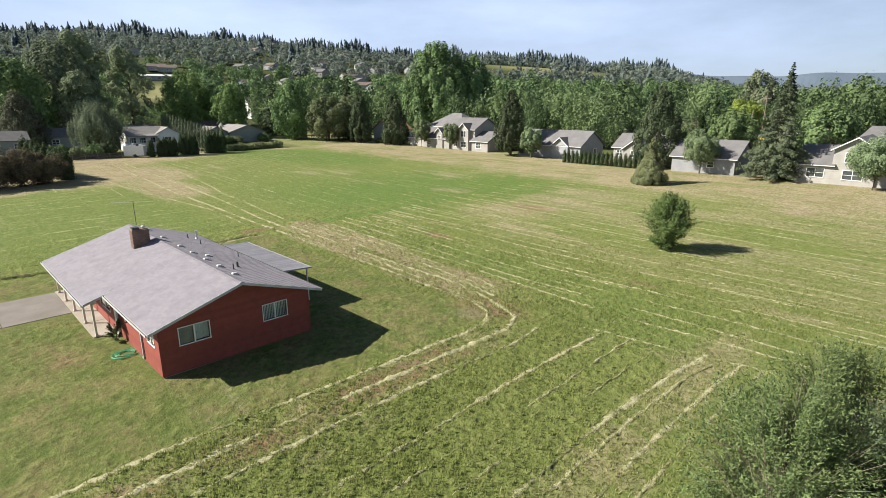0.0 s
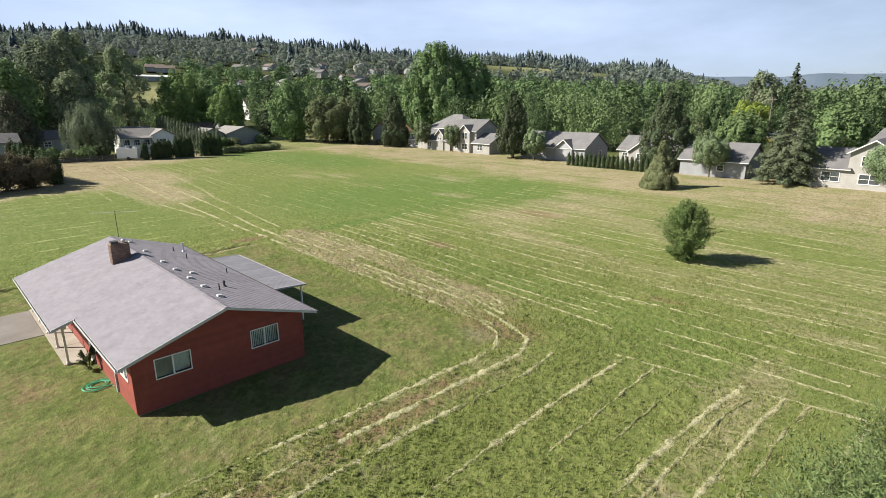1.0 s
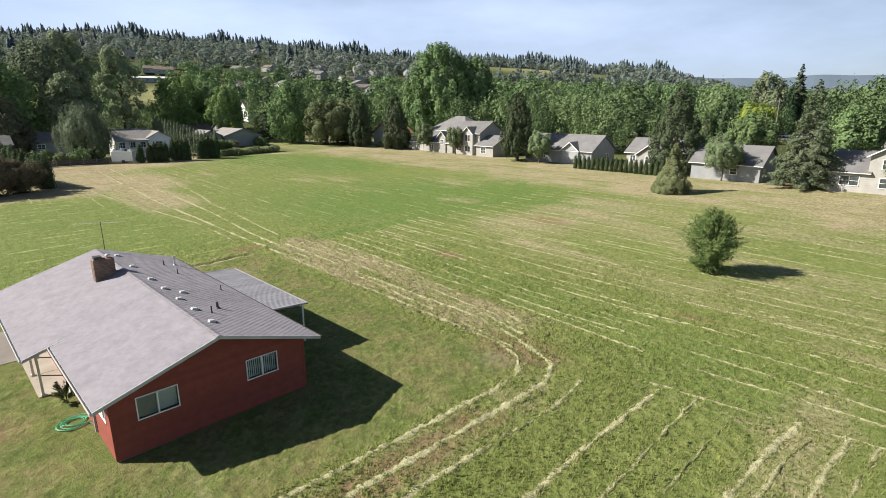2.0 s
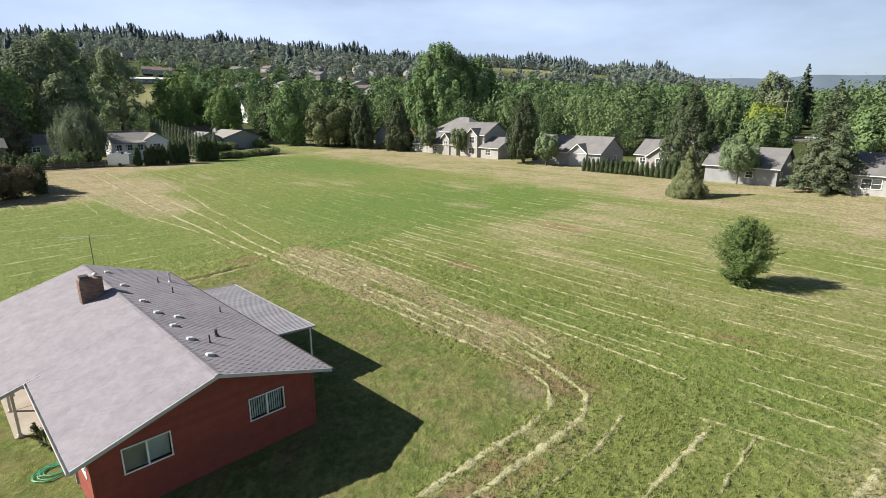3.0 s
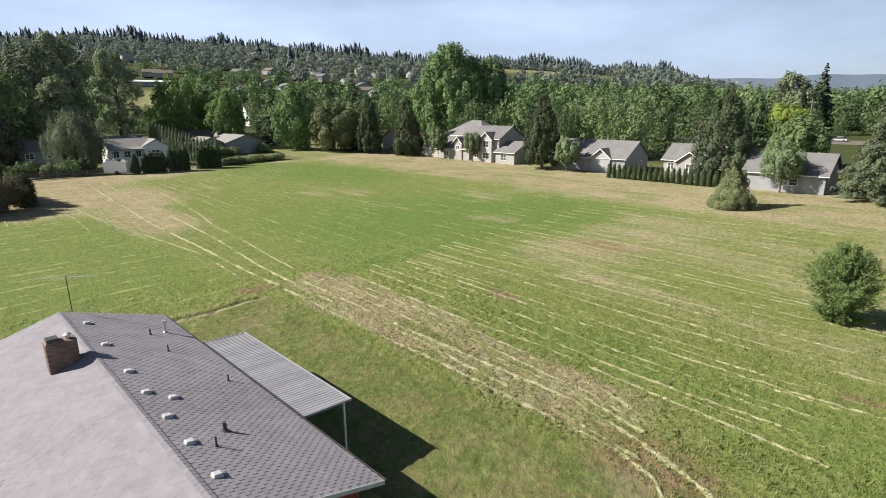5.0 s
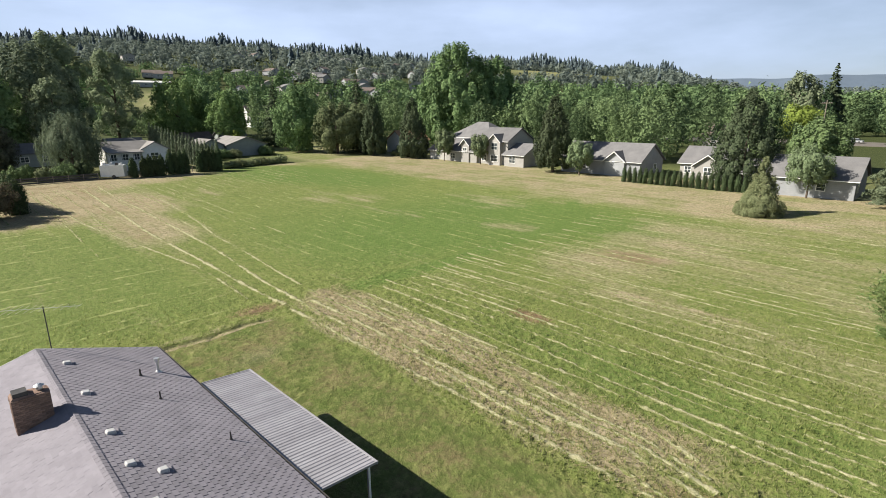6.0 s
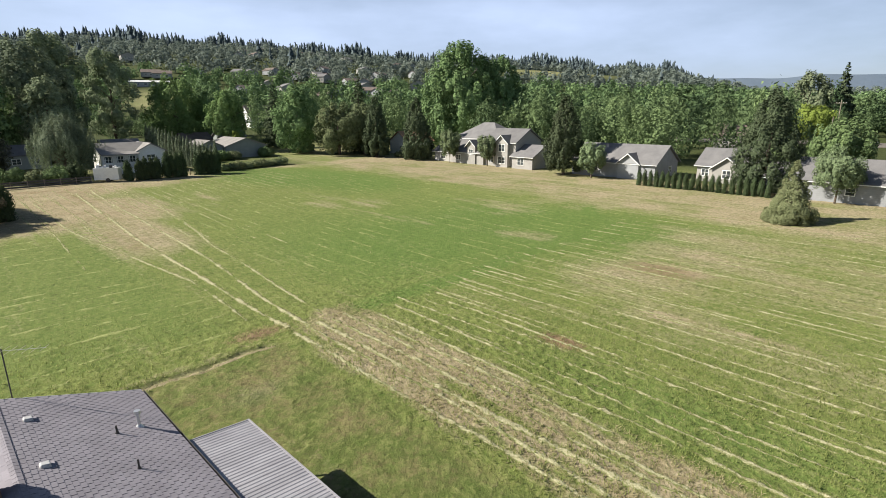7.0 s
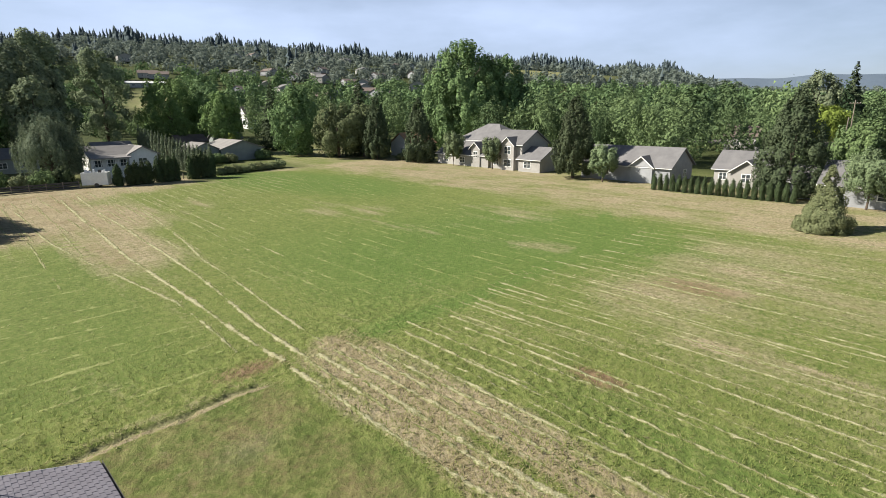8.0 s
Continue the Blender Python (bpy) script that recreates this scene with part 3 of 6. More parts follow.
def siding_wall(name, parent, along, face, out, lo, hi, top, openings):
    """A wall core with holes and overlapping lap-siding boards; top(u) gives its height at u."""
    def block(geo, u0, u1, z0, z1, d0, d1, slope=False):
        za, zb = (min(z1, top(u0)), min(z1, top(u1))) if slope else (z1, z1)
        if along == "x":
            p = lambda u, z, d: (u, face + out * d, z)
        else:
            p = lambda u, z, d: (face + out * d, u, z)
        geo.solid([p(u0, z0, d0), p(u1, z0, d0), p(u1, zb, d0), p(u0, za, d0)], [p(u0, z0, d1), p(u1, z0, d1), p(u1, zb, d1), p(u0, za, d1)])

    edges = sorted({lo, hi, *(v for o in openings for v in o[:2]), *([RIDGE_X] if along == "x" else [])})
    core = Geo()
    for u0, u1 in zip(edges, edges[1:]):
        hole = next((o for o in openings if o[0] <= u0 + 1e-6 and o[1] >= u1 - 1e-6), None)
        if hole:
            block(core, u0, u1, 0.05, hole[2], -0.13, -0.004)
            block(core, u0, u1, hole[3], 9, -0.13, -0.004, True)
        else:
            block(core, u0, u1, 0.05, 9, -0.13, -0.004, True)
    wall = part("wall", core, RED, parent, "red lap-sided wall")
    z, h = 0.06, 0.205
    while z < max(top(u) for u in edges):
        cuts = [lo, hi]
        for o in openings:
            if o[2] < z + h and o[3] > z:
                cuts += [o[0] - 0.055, o[1] + 0.055]
        cuts.sort()
        for u0, u1 in zip(cuts[::2], cuts[1::2]):
            a, b = u0, u1
            while a < b and top(a) < z + h:
                a += 0.05
            while b > a and top(b) < z + h:
                b -= 0.05
            if b - a < 0.2:
                continue
            g = Geo()
            if along == "x":
                p = lambda u, zz, d: (u, face + out * d, zz)
            else:
                p = lambda u, zz, d: (face + out * d, u, zz)
            zt = z + h - 0.006
            ea, eb = max(lo, a - 0.6 if a > u0 else a), min(hi, b + 0.6 if b < u1 else b)
            g.solid([p(ea, z, 0.0), p(eb, z, 0.0), p(b, zt, 0.0), p(a, zt, 0.0)], [p(ea, z, 0.022), p(eb, z, 0.022), p(b, zt, 0.006), p(a, zt, 0.006)])
            part("siding_board", g, RED, wall)
        z += h
    return wall


def ranch_house():
    house = thing("ranch_house", 0, 0, 0, "single-storey red lap-sided ranch house with a low grey shingle roof", "house")
    g = Geo()
    g.box(0.02, 0.02, -0.5, WALL_X - 0.02, WALL_Y - 0.02, 0.06)
    part("foundation", g, CONCRETE, house, "grey concrete foundation")

    under = lambda x: roof_z(x) - 0.14
    siding_wall("wall", house, "x", 0.0, -1, 0.0, WALL_X, under, [(0.95, 2.45, 1.50, 2.40), (5.42, 6.84, 1.50, 2.40)])
    siding_wall("wall", house, "x", WALL_Y, 1, 0.0, WALL_X, under, [])
    siding_wall("wall", house, "y", 0.0, -1, 0.0, WALL_Y, lambda u: roof_z(0) - 0.14, [(0.75, 1.85, 1.45, 2.35), (9.0, 11.2, 1.0, 2.3), (14.2, 15.2, 0.15, 2.2)])
    siding_wall("wall", house, "y", WALL_X, 1, 0.0, WALL_Y, lambda u: roof_z(WALL_X) - 0.14, [(2.0, 3.4, 1.45, 2.35), (8.0, 10.0, 0.15, 2.15)])
    window_unit(house, "window", "x", 0.0, 0.95, 2.45, 1.50, 2.40, -1, "curtain")
    window_unit(house, "window", "x", 0.0, 5.42, 6.84, 1.50, 2.40, -1, "slats")
    window_unit(house, "window", "y", 0.0, 0.75, 1.85, 1.45, 2.35, -1, "curtain")
    window_unit(house, "window", "y", 0.0, 9.0, 11.2, 1.0, 2.3, -1, "curtain")
    window_unit(house, "window", "y", WALL_X, 2.0, 3.4, 1.45, 2.35, 1, "curtain")
    window_unit(house, "window", "y", WALL_X, 8.0, 10.0, 0.15, 2.15, 1, "")
    g = Geo()
    g.box(-0.02, 14.2, 0.15, 0.03, 15.2, 2.2)
    door = part("door", g, WHITE, house, "white front door")
    g = Geo()
    g.tube((-0.06, 14.3, 1.1), (-0.02, 14.3, 1.1), 0.03)
    part("handle", g, GALV, door)
    # corner boards and the white pilaster beside the porch
    for x, y in ((0.0, 0.0), (WALL_X, 0.0)):
        g = Geo()
        g.box(x - 0.035 if x == 0 else x - 0.05, y - 0.035, 0.12, x + 0.05 if x == 0 else x + 0.035, y + 0.05, roof_z(x) - 0.16)
        part("corner_board", g, RED, house)
    g = Geo()
    g.box(-0.14, 7.15, 0.0, -0.03, 7.55, roof_z(0) - 0.2)
    part("pilaster", g, WHITE, house, "white pilaster beside the porch")

    # roof decks: the near slope widens over the porch
    def slope_deck(x_eave, x_top, y0, y1, name, label):
        g = Geo()
        za, zb = roof_z(x_eave), roof_z(x_top)
        g.solid([(x_eave, y0, za - 0.14), (x_top, y0, zb - 0.14), (x_top, y1, zb - 0.14), (x_eave, y1, za - 0.14)],
                [(x_eave, y0, za - 0.022), (x_top, y0, zb - 0.022), (x_top, y1, zb - 0.022), (x_eave, y1, za - 0.022)])
        return part(name, g, SHINGLE, house, label)

    west = slope_deck(-0.57, RIDGE_X, ROOF_Y0, 7.15, "roof_slope", "weathered grey shingle roof slope")
    porch = slope_deck(-1.64, RIDGE_X, 7.15, ROOF_Y1, "roof_slope", "weathered grey shingle roof slope over the porch")
    east = slope_deck(8.83, RIDGE_X, ROOF_Y0, ROOF_Y1, "roof_slope", "weathered grey shingle roof slope")
    for x0, x1, y in ((-0.6, RIDGE_X, ROOF_Y0), (RIDGE_X, 8.86, ROOF_Y0), (-1.66, RIDGE_X, ROOF_Y1), (RIDGE_X, 8.86, ROOF_Y1), (-1.66, -0.1, 7.13)):
        g = Geo()
        e = -0.03 if y < 10 else 0.03
        za, zb = roof_z(x0), roof_z(x1)
        g.solid([(x0, y, za - 0.15), (x1, y, zb - 0.15), (x1, y, zb - 0.005), (x0, y, za - 0.005)],
                [(x0, y + e, za - 0.15), (x1, y + e, zb - 0.15), (x1, y + e, zb - 0.005), (x0, y + e, za - 0.005)])
        part("barge_board", g, PALE_TRIM, house, "white barge board")
    for x, y0, y1, out in ((-0.57, ROOF_Y0, 7.10, -1), (-1.64, 7.12, ROOF_Y1, -1), (8.83, ROOF_Y0, ROOF_Y1, 1)):
        g, z = Geo(), roof_z(x)
        g.box(x, y0, z - 0.16, x + out * 0.02, y1, z - 0.03)
        g.box(x + out * 0.02, y0, z - 0.15, x + out * 0.12, y1, z - 0.135)
        g.box(x + out * 0.105, y0, z - 0.135, x + out * 0.12, y1, z - 0.03)
        part("gutter", g, PALE_TRIM if out < 0 else DARK, house, "white eaves gutter" if out < 0 else "dark eaves gutter")
    g = Geo()
    g.box(-0.66, 2.75, 2.36, -0.60, 2.83, 2.62)
    g.box(-0.66, 2.75, 2.36, -0.06, 2.83, 2.42)
    g.box(-0.10, 2.75, 0.1, -0.03, 2.83, 2.40)
    part("downspout", g, PALE_TRIM, house, "white downspout")

    # porch posts and beam
    for y in (8.05, 10.75, 13.6, 16.2, 18.6):
        g = Geo()
        g.box(-1.14, y - 0.055, 0.05, -1.03, y + 0.055, roof_z(-1.08) - 0.3)
        g.box(-1.17, y - 0.08, 0.05, -1.00, y + 0.08, 0.15)
        part("porch_post", g, CREAM, house, "cream wooden porch post", 0.008)
    g = Geo()
    g.box(-1.16, 7.2, roof_z(-1.08) - 0.32, -1.01, 19.0, roof_z(-1.08) - 0.15)
    part("porch_beam", g, CREAM, house)

    # chimney
    g = Geo()
    cx0, cx1, cy0, cy1, cz = 2.66, 3.72, 12.62, 13.22, 4.98
    g.box(cx0 + 0.012, cy0 + 0.012, 3.5, cx1 - 0.012, cy1 - 0.012, cz)
    chimney = part("chimney", g, MORTAR, house, "old brown brick chimney")
    g = Geo()
    g.solid([(cx0 + 0.01, cy0 + 0.01, cz), (cx1 - 0.01, cy0 + 0.01, cz), (cx1 - 0.01, cy1 - 0.01, cz), (cx0 + 0.01, cy1 - 0.01, cz)],
            [(cx0 + 0.06, cy0 + 0.05, cz + 0.07), (cx1 - 0.12, cy0 + 0.06, cz + 0.02), (cx1 - 0.10, cy1 - 0.05, cz + 0.03), (cx0 + 0.05, cy1 - 0.06, cz + 0.08)])
    part("crown", g, BRICK, chimney, "worn dark mortar crown")
    rnd = random.Random(4)
    meshes = {}
    z, row = 3.62, 0
    while z < cz - 0.05:
        for axis in ("x", "y"):
            lo, hi = (cx0, cx1) if axis == "x" else (cy0 + 0.1, cy1 - 0.1)
            u = lo - (0.105 if row % 2 else 0)
            while u < hi - 0.02:
                a, b = max(u, lo), min(u + 0.20, hi)
                u += 0.21
                if b - a < 0.05:
                    continue
                for side in (0, 1):
                    j = rnd.uniform(0.0, 0.010)
                    key = (axis, round(b - a, 2))
                    if key not in meshes:
                        gg = Geo()
                        w = (b - a) / 2
                        gg.box(-w, -0.05, 0, w, 0.05, 0.062) if axis == "x" else gg.box(-0.05, -w, 0, 0.05, w, 0.062)
                        meshes[key] = gg.mesh("brick", BRICK)
                    ob = part("brick", meshes[key], BRICK, chimney)
                    m = (a + b) / 2
                    ob.location = (m, (cy0 + 0.045 - j, cy1 - 0.045 + j)[side], z) if axis == "x" else ((cx0 + 0.045 - j, cx1 - 0.045 + j)[side], m, z)
        z, row = z + 0.072, row + 1
    g = Geo()
    g.box(2.74, 12.70, cz + 0.03, 3.14, 13.12, cz + 0.20)
    part("flue_tile", g, DARK, chimney, "square clay flue tile")
    g = Geo()
    g.tube((3.48, 12.92, cz + 0.06), (3.48, 12.92, cz + 0.16), 0.10)
    g.tube((3.48, 12.92, cz + 0.19), (3.48, 12.92, cz + 0.26), 0.16, 0.05, 14)
    g.tube((3.48, 12.92, cz + 0.15), (3.48, 12.92, cz + 0.20), 0.03)
    part("flue_cap", g, GALV, chimney, "round metal flue cap")

    # box vents and pipes on the far slope
    for x, y in ((4.86, 17.1), (4.81, 13.66), (4.77, 10.15), (4.74, 7.9), (5.40, 7.2), (4.72, 5.66), (4.70, 3.65), (4.66, 1.52)):
        g = Geo()
        z = roof_z(x)
        lo = [(x - 0.14, y - 0.14, z - 0.02), (x + 0.17, y - 0.14, z - 0.12), (x + 0.17, y + 0.14, z - 0.12), (x - 0.14, y + 0.14, z - 0.02)]
        hi = [(x - 0.09, y - 0.11, z + 0.11), (x + 0.15, y - 0.13, z + 0.07), (x + 0.15, y + 0.13, z + 0.07), (x - 0.09, y + 0.11, z + 0.11)]
        g.solid(lo, hi)
        vent = part("roof_vent", g, PALE_TRIM, house, "pale metal box roof vent", 0.02)
        g = Geo()
        g.box(x - 0.24, y - 0.22, roof_z(x) - 0.09, x + 0.26, y + 0.22, roof_z(x) - 0.05)
        part("flashing", g, SHINGLE, vent)
    for x, y, h, r, m in ((5.33, 3.16, 0.34, 0.032, DARK), (5.98, 4.11, 0.32, 0.065, DARK), (7.94, 8.48, 0.30, 0.03, DARK), (6.99, 12.58, 0.32, 0.03, DARK), (7.04, 15.23, 0.30, 0.035, DARK)):
        g, z = Geo(), roof_z(x)
        g.tube((x, y, z - 0.1), (x, y, z + h), r)
        pipe = part("vent_pipe", g, m, house, "dark plumbing vent pipe")
        g = Geo()
        g.tube((x, y, z - 0.06), (x, y, z + 0.07), r * 2.6, r * 1.2)
        part("flashing", g, DARK, pipe)
    g, z = Geo(), roof_z(7.82)
    g.tube((7.82, 15.6, z - 0.1), (7.82, 15.6, z + 0.52), 0.06, n=14)
    flue = part("metal_flue", g, GALV, house, "tall galvanised flue with a cap")
    g = Geo()
    g.tube((7.82, 15.6, z + 0.50), (7.82, 15.6, z + 0.64), 0.11, n=14)
    part("cap", g, GALV, flue)
    g = Geo()
    g.tube((7.82, 15.6, z - 0.05), (7.82, 15.6, z + 0.08), 0.16, 0.07, 14)
    part("flashing", g, GALV, flue)

    # television aerial on a mast at the far gable
    g = Geo()
    mx, my, mz = 4.72, 19.40, 5.95
    g.tube((mx, my, 0.0), (mx, my, mz), 0.022, n=8)
    mast = part("aerial_mast", g, DARK, house, "thin dark aerial mast")
    bx, by = 0.80, -0.60
    g = Geo()
    g.tube((mx - 1.7 * bx, my - 1.7 * by, mz - 0.12), (mx + 1.5 * bx, my + 1.5 * by, mz - 0.05), 0.008, n=6)
    part("boom", g, GALV, mast)
    for i in range(12):
        k = -1.65 + i * 0.28
        w = 0.62 - 0.03 * i
        c = (mx + k * bx, my + k * by, mz - 0.09 + 0.02 * k)
        g = Geo()
        g.tube((c[0] + by * w, c[1] - bx * w, c[2]), (c[0] - by * w, c[1] + bx * w, c[2]), 0.006, n=5)
        part("element", g, CREAM, mast)
    return house, west, porch, east


def patio_cover():
    cover = thing("patio_cover", 8.9, 4.6, -0.1, "grey corrugated metal patio cover on slim white posts", "patio cover")
    y1, n = 9.55, 54
    for i in range(n):
        w = y1 / n
        g = Geo()
        a = i * w
        prof = [(0.0, 0.0), (0.05, 0.0), (0.075, 0.017), (0.125, 0.017), (0.15, 0.0), (w, 0.0)]
        lo = [(0.05, a + u, 2.66 + z) for u, z in prof] + [(0.05, a + u, 2.645 + z) for u, z in reversed(prof)]
        hi = [(2.36, a + u, 2.50 + z) for u, z in prof] + [(2.36, a + u, 2.485 + z) for u, z in reversed(prof)]
        g.solid(lo, hi)
        part("roof_panel", g, TIN, cover)
    g = Geo()
    g.box(2.34, -0.05, 2.42, 2.40, y1 + 0.05, 2.53)
    part("fascia", g, TIN, cover)
    for y in (-0.04, y1):
        g = Geo()
        g.solid([(0.0, y, 2.60), (2.36, y, 2.44), (2.36, y, 2.53), (0.0, y, 2.69)], [(0.0, y + 0.04, 2.60), (2.36, y + 0.04, 2.44), (2.36, y + 0.04, 2.53), (0.0, y + 0.04, 2.69)])
        part("fascia", g, TIN, cover)
    for y in (0.12, 4.7, 9.35):
        g = Geo()
        g.box(2.06, y - 0.045, 0.0, 2.15, y + 0.045, 2.47)
        part("post", g, WHITE, cover, "", 0.006)
    g = Geo()
    g.box(-0.6, 0.0, -0.3, 2.5, y1, 0.07)
    slab = tagged(new("patio_slab", g.mesh("patio_slab", CONCRETE)), "grey concrete patio slab", "patio", kind="structure")
    slab.location = (8.9, 4.6, -0.1)


HOUSE, WEST, PORCH, EAST = ranch_house()
patio_cover()


def porch_slab():
    g = Geo()
    for y0, y1 in ((7.95, 10.7), (10.74, 13.55), (13.59, 16.2), (16.24, 19.1)):
        g.box(-1.28, y0, -0.3, -0.03, y1, 0.055)
    tagged(new("porch_slab", g.mesh("porch_slab", CONCRETE)), "cream concrete porch slab with dark joints", "porch", kind="structure")
    g = Geo()
    x = -1.3
    while x > -40:
        g.solid([(x - 3.56, 13.5 - 0.2 * (x < -5), -0.3), (x, 13.5, -0.3), (x, 18.95, -0.3), (x - 3.56, 18.95, -0.3)],
                [(x - 3.56, 13.5 - 0.2 * (x < -5), 0.035), (x, 13.5, 0.035), (x, 18.95, 0.035), (x - 3.56, 18.95, 0.035)])
        x -= 3.6
    tagged(new("driveway", g.mesh("driveway", DRIVE)), "worn grey-brown concrete driveway", "driveway", kind="structure")


def hose():
    rnd = random.Random(3)
    me = bpy.data.curves.new("garden_hose", "CURVE")
    me.dimensions, me.bevel_depth, me.bevel_resolution = "3D", 0.013, 2
    sp = me.splines.new("NURBS")
    pts = []
    for i in range(84):
        a = i * 0.42
        r = 0.40 + 0.16 * math.sin(i * 0.19) + rnd.uniform(-0.06, 0.06)
        pts.append((r * math.cos(a) * 1.25, r * math.sin(a), 0.035 + 0.0006 * i + rnd.uniform(0, 0.02)))
    pts += [(0.5, -0.3, 0.03), (0.62, -0.7, 0.03), (0.5, -1.2, 0.03)]
    sp.points.add(len(pts) - 1)
    for p, q in zip(sp.points, pts):
        p.co = (*q, 1)
    sp.use_endpoint_u = True
    me.materials.append(GREEN_HOSE)
    ob = tagged(new("garden_hose", me), "bright green garden hose coiled on the grass", "hose")
    ob.matrix_world = pose(-0.55, 4.35, 0.0)


porch_slab()
hose()

# ---- trees and shrubs ----


def leaf_cloud(rng, blobs, n, leaf, jitter=0.5, shell=0.35, droop=0.0):
    """n three-cornered leaves over the skins of ellipsoid clumps (cx, cy, cz, rx, ry, rz)."""
    b = np.asarray(blobs, float)
    size = np.cbrt(b[:, 3] * b[:, 4] * b[:, 5]) ** 2
    pick = rng.choice(len(b), n, p=size / size.sum())
    d = rng.normal(size=(n, 3))
    d /= np.linalg.norm(d, axis=1)[:, None]
    r = 1.05 - shell * rng.random(n) ** 1.5
    p = b[pick, :3] + b[pick, 3:] * d * r[:, None]
    heart = np.average(b[:, :3], axis=0, weights=size)
    out = (p - heart) / np.maximum(np.ptp(b[:, :3], axis=0), 0.5)
    out /= np.linalg.norm(out, axis=1)[:, None] + 1e-9
    normal = 0.7 * d + 0.8 * out + rng.normal(size=(n, 3)) * jitter * 0.75
    normal[:, 2] += 0.15
    normal /= np.linalg.norm(normal, axis=1)[:, None]
    side = np.cross(normal, rng.normal(size=(n, 3)))
    if droop:
        side = np.cross(normal, np.array([0, 0, 1.0]) + 0.35 * rng.normal(size=(n, 3)))
    side /= np.linalg.norm(side, axis=1)[:, None] + 1e-9
    along = np.cross(normal, side)
    s = (leaf * rng.uniform(0.6, 1.4, n))[:, None]
    k = 0.38 if droop else 0.72
    v = np.stack([p - along * s * 0.7 - side * s * k, p - along * s * 0.7 + side * s * k, p + along * s * 1.3], 1).reshape(-1, 3)
    return v, np.arange(3 * n).reshape(-1, 3)


def spray_cloud(rng, h, r, count, each, leaf):
    """Narrow leaves along arching shoots that spring from a bush's middle and bend outwards."""
    limbs = max(14, count // 11)
    limb = rng.integers(0, limbs, count)
    a = rng.uniform(0, 2 * np.pi, limbs)[limb] + 0.16 * rng.normal(size=count)
    t = np.clip((rng.random(limbs) ** 0.8)[limb] + 0.045 * rng.normal(size=count), 0.0, 1.0)
    wide = np.where(t < 0.45, 0.62 + 0.85 * t, np.sqrt(np.maximum(0.04, 1 - ((t - 0.45) / 0.60) ** 2)))
    lump = 1 + 0.14 * np.sin(3 * a + 5 * t) + 0.10 * np.sin(7 * a - 9 * t) + 0.10 * rng.normal(size=count)
    k = (rng.uniform(0.12, 1.12, limbs) ** 0.55)[limb] * rng.uniform(0.86, 1.06, count) * lump
    end = np.stack([np.cos(a) * r * wide * k, np.sin(a) * r * wide * k, h * (0.04 + 0.93 * t) * (0.92 + 0.10 * rng.random(count))], -1)
    start = end * np.array([0.45, 0.45, 0.72]) + np.array([0, 0, -0.04 * h])
    top = (start + end) / 2 + np.array([0, 0, 0.07 * h])
    u = rng.random((count, each, 1)) ** 0.8
    p = (1 - u) ** 2 * start[:, None] + 2 * u * (1 - u) * top[:, None] + u ** 2 * end[:, None]
    p = (p + rng.normal(size=p.shape) * 0.024 * r).reshape(-1, 3)
    p[:, 2] = np.maximum(p[:, 2], 0.04)
    n = len(p)
    run = np.repeat(end - start, each, 0)
    run /= np.linalg.norm(run, axis=1)[:, None] + 1e-9
    along = run + 0.75 * rng.normal(size=(n, 3))
    along[:, 2] -= 0.25
    along /= np.linalg.norm(along, axis=1)[:, None]
    out = p / np.array([r, r, h]) - np.array([0, 0, 0.4])
    normal = out / (np.linalg.norm(out, axis=1)[:, None] + 1e-9) + 0.55 * rng.normal(size=(n, 3)) + np.array([0, 0, 0.3])
    side = np.cross(along, normal)
    side /= np.linalg.norm(side, axis=1)[:, None] + 1e-9
    q = (leaf * rng.uniform(0.6, 1.4, n))[:, None]
    v = np.stack([p - along * q - side * q * 0.42, p - along * q * 0.8 + side * q * 0.42, p + along * q * 1.5], 1).reshape(-1, 3)
    v[:, 2] = np.maximum(v[:, 2], 0.01)
    return v, np.arange(3 * n).reshape(-1, 3)


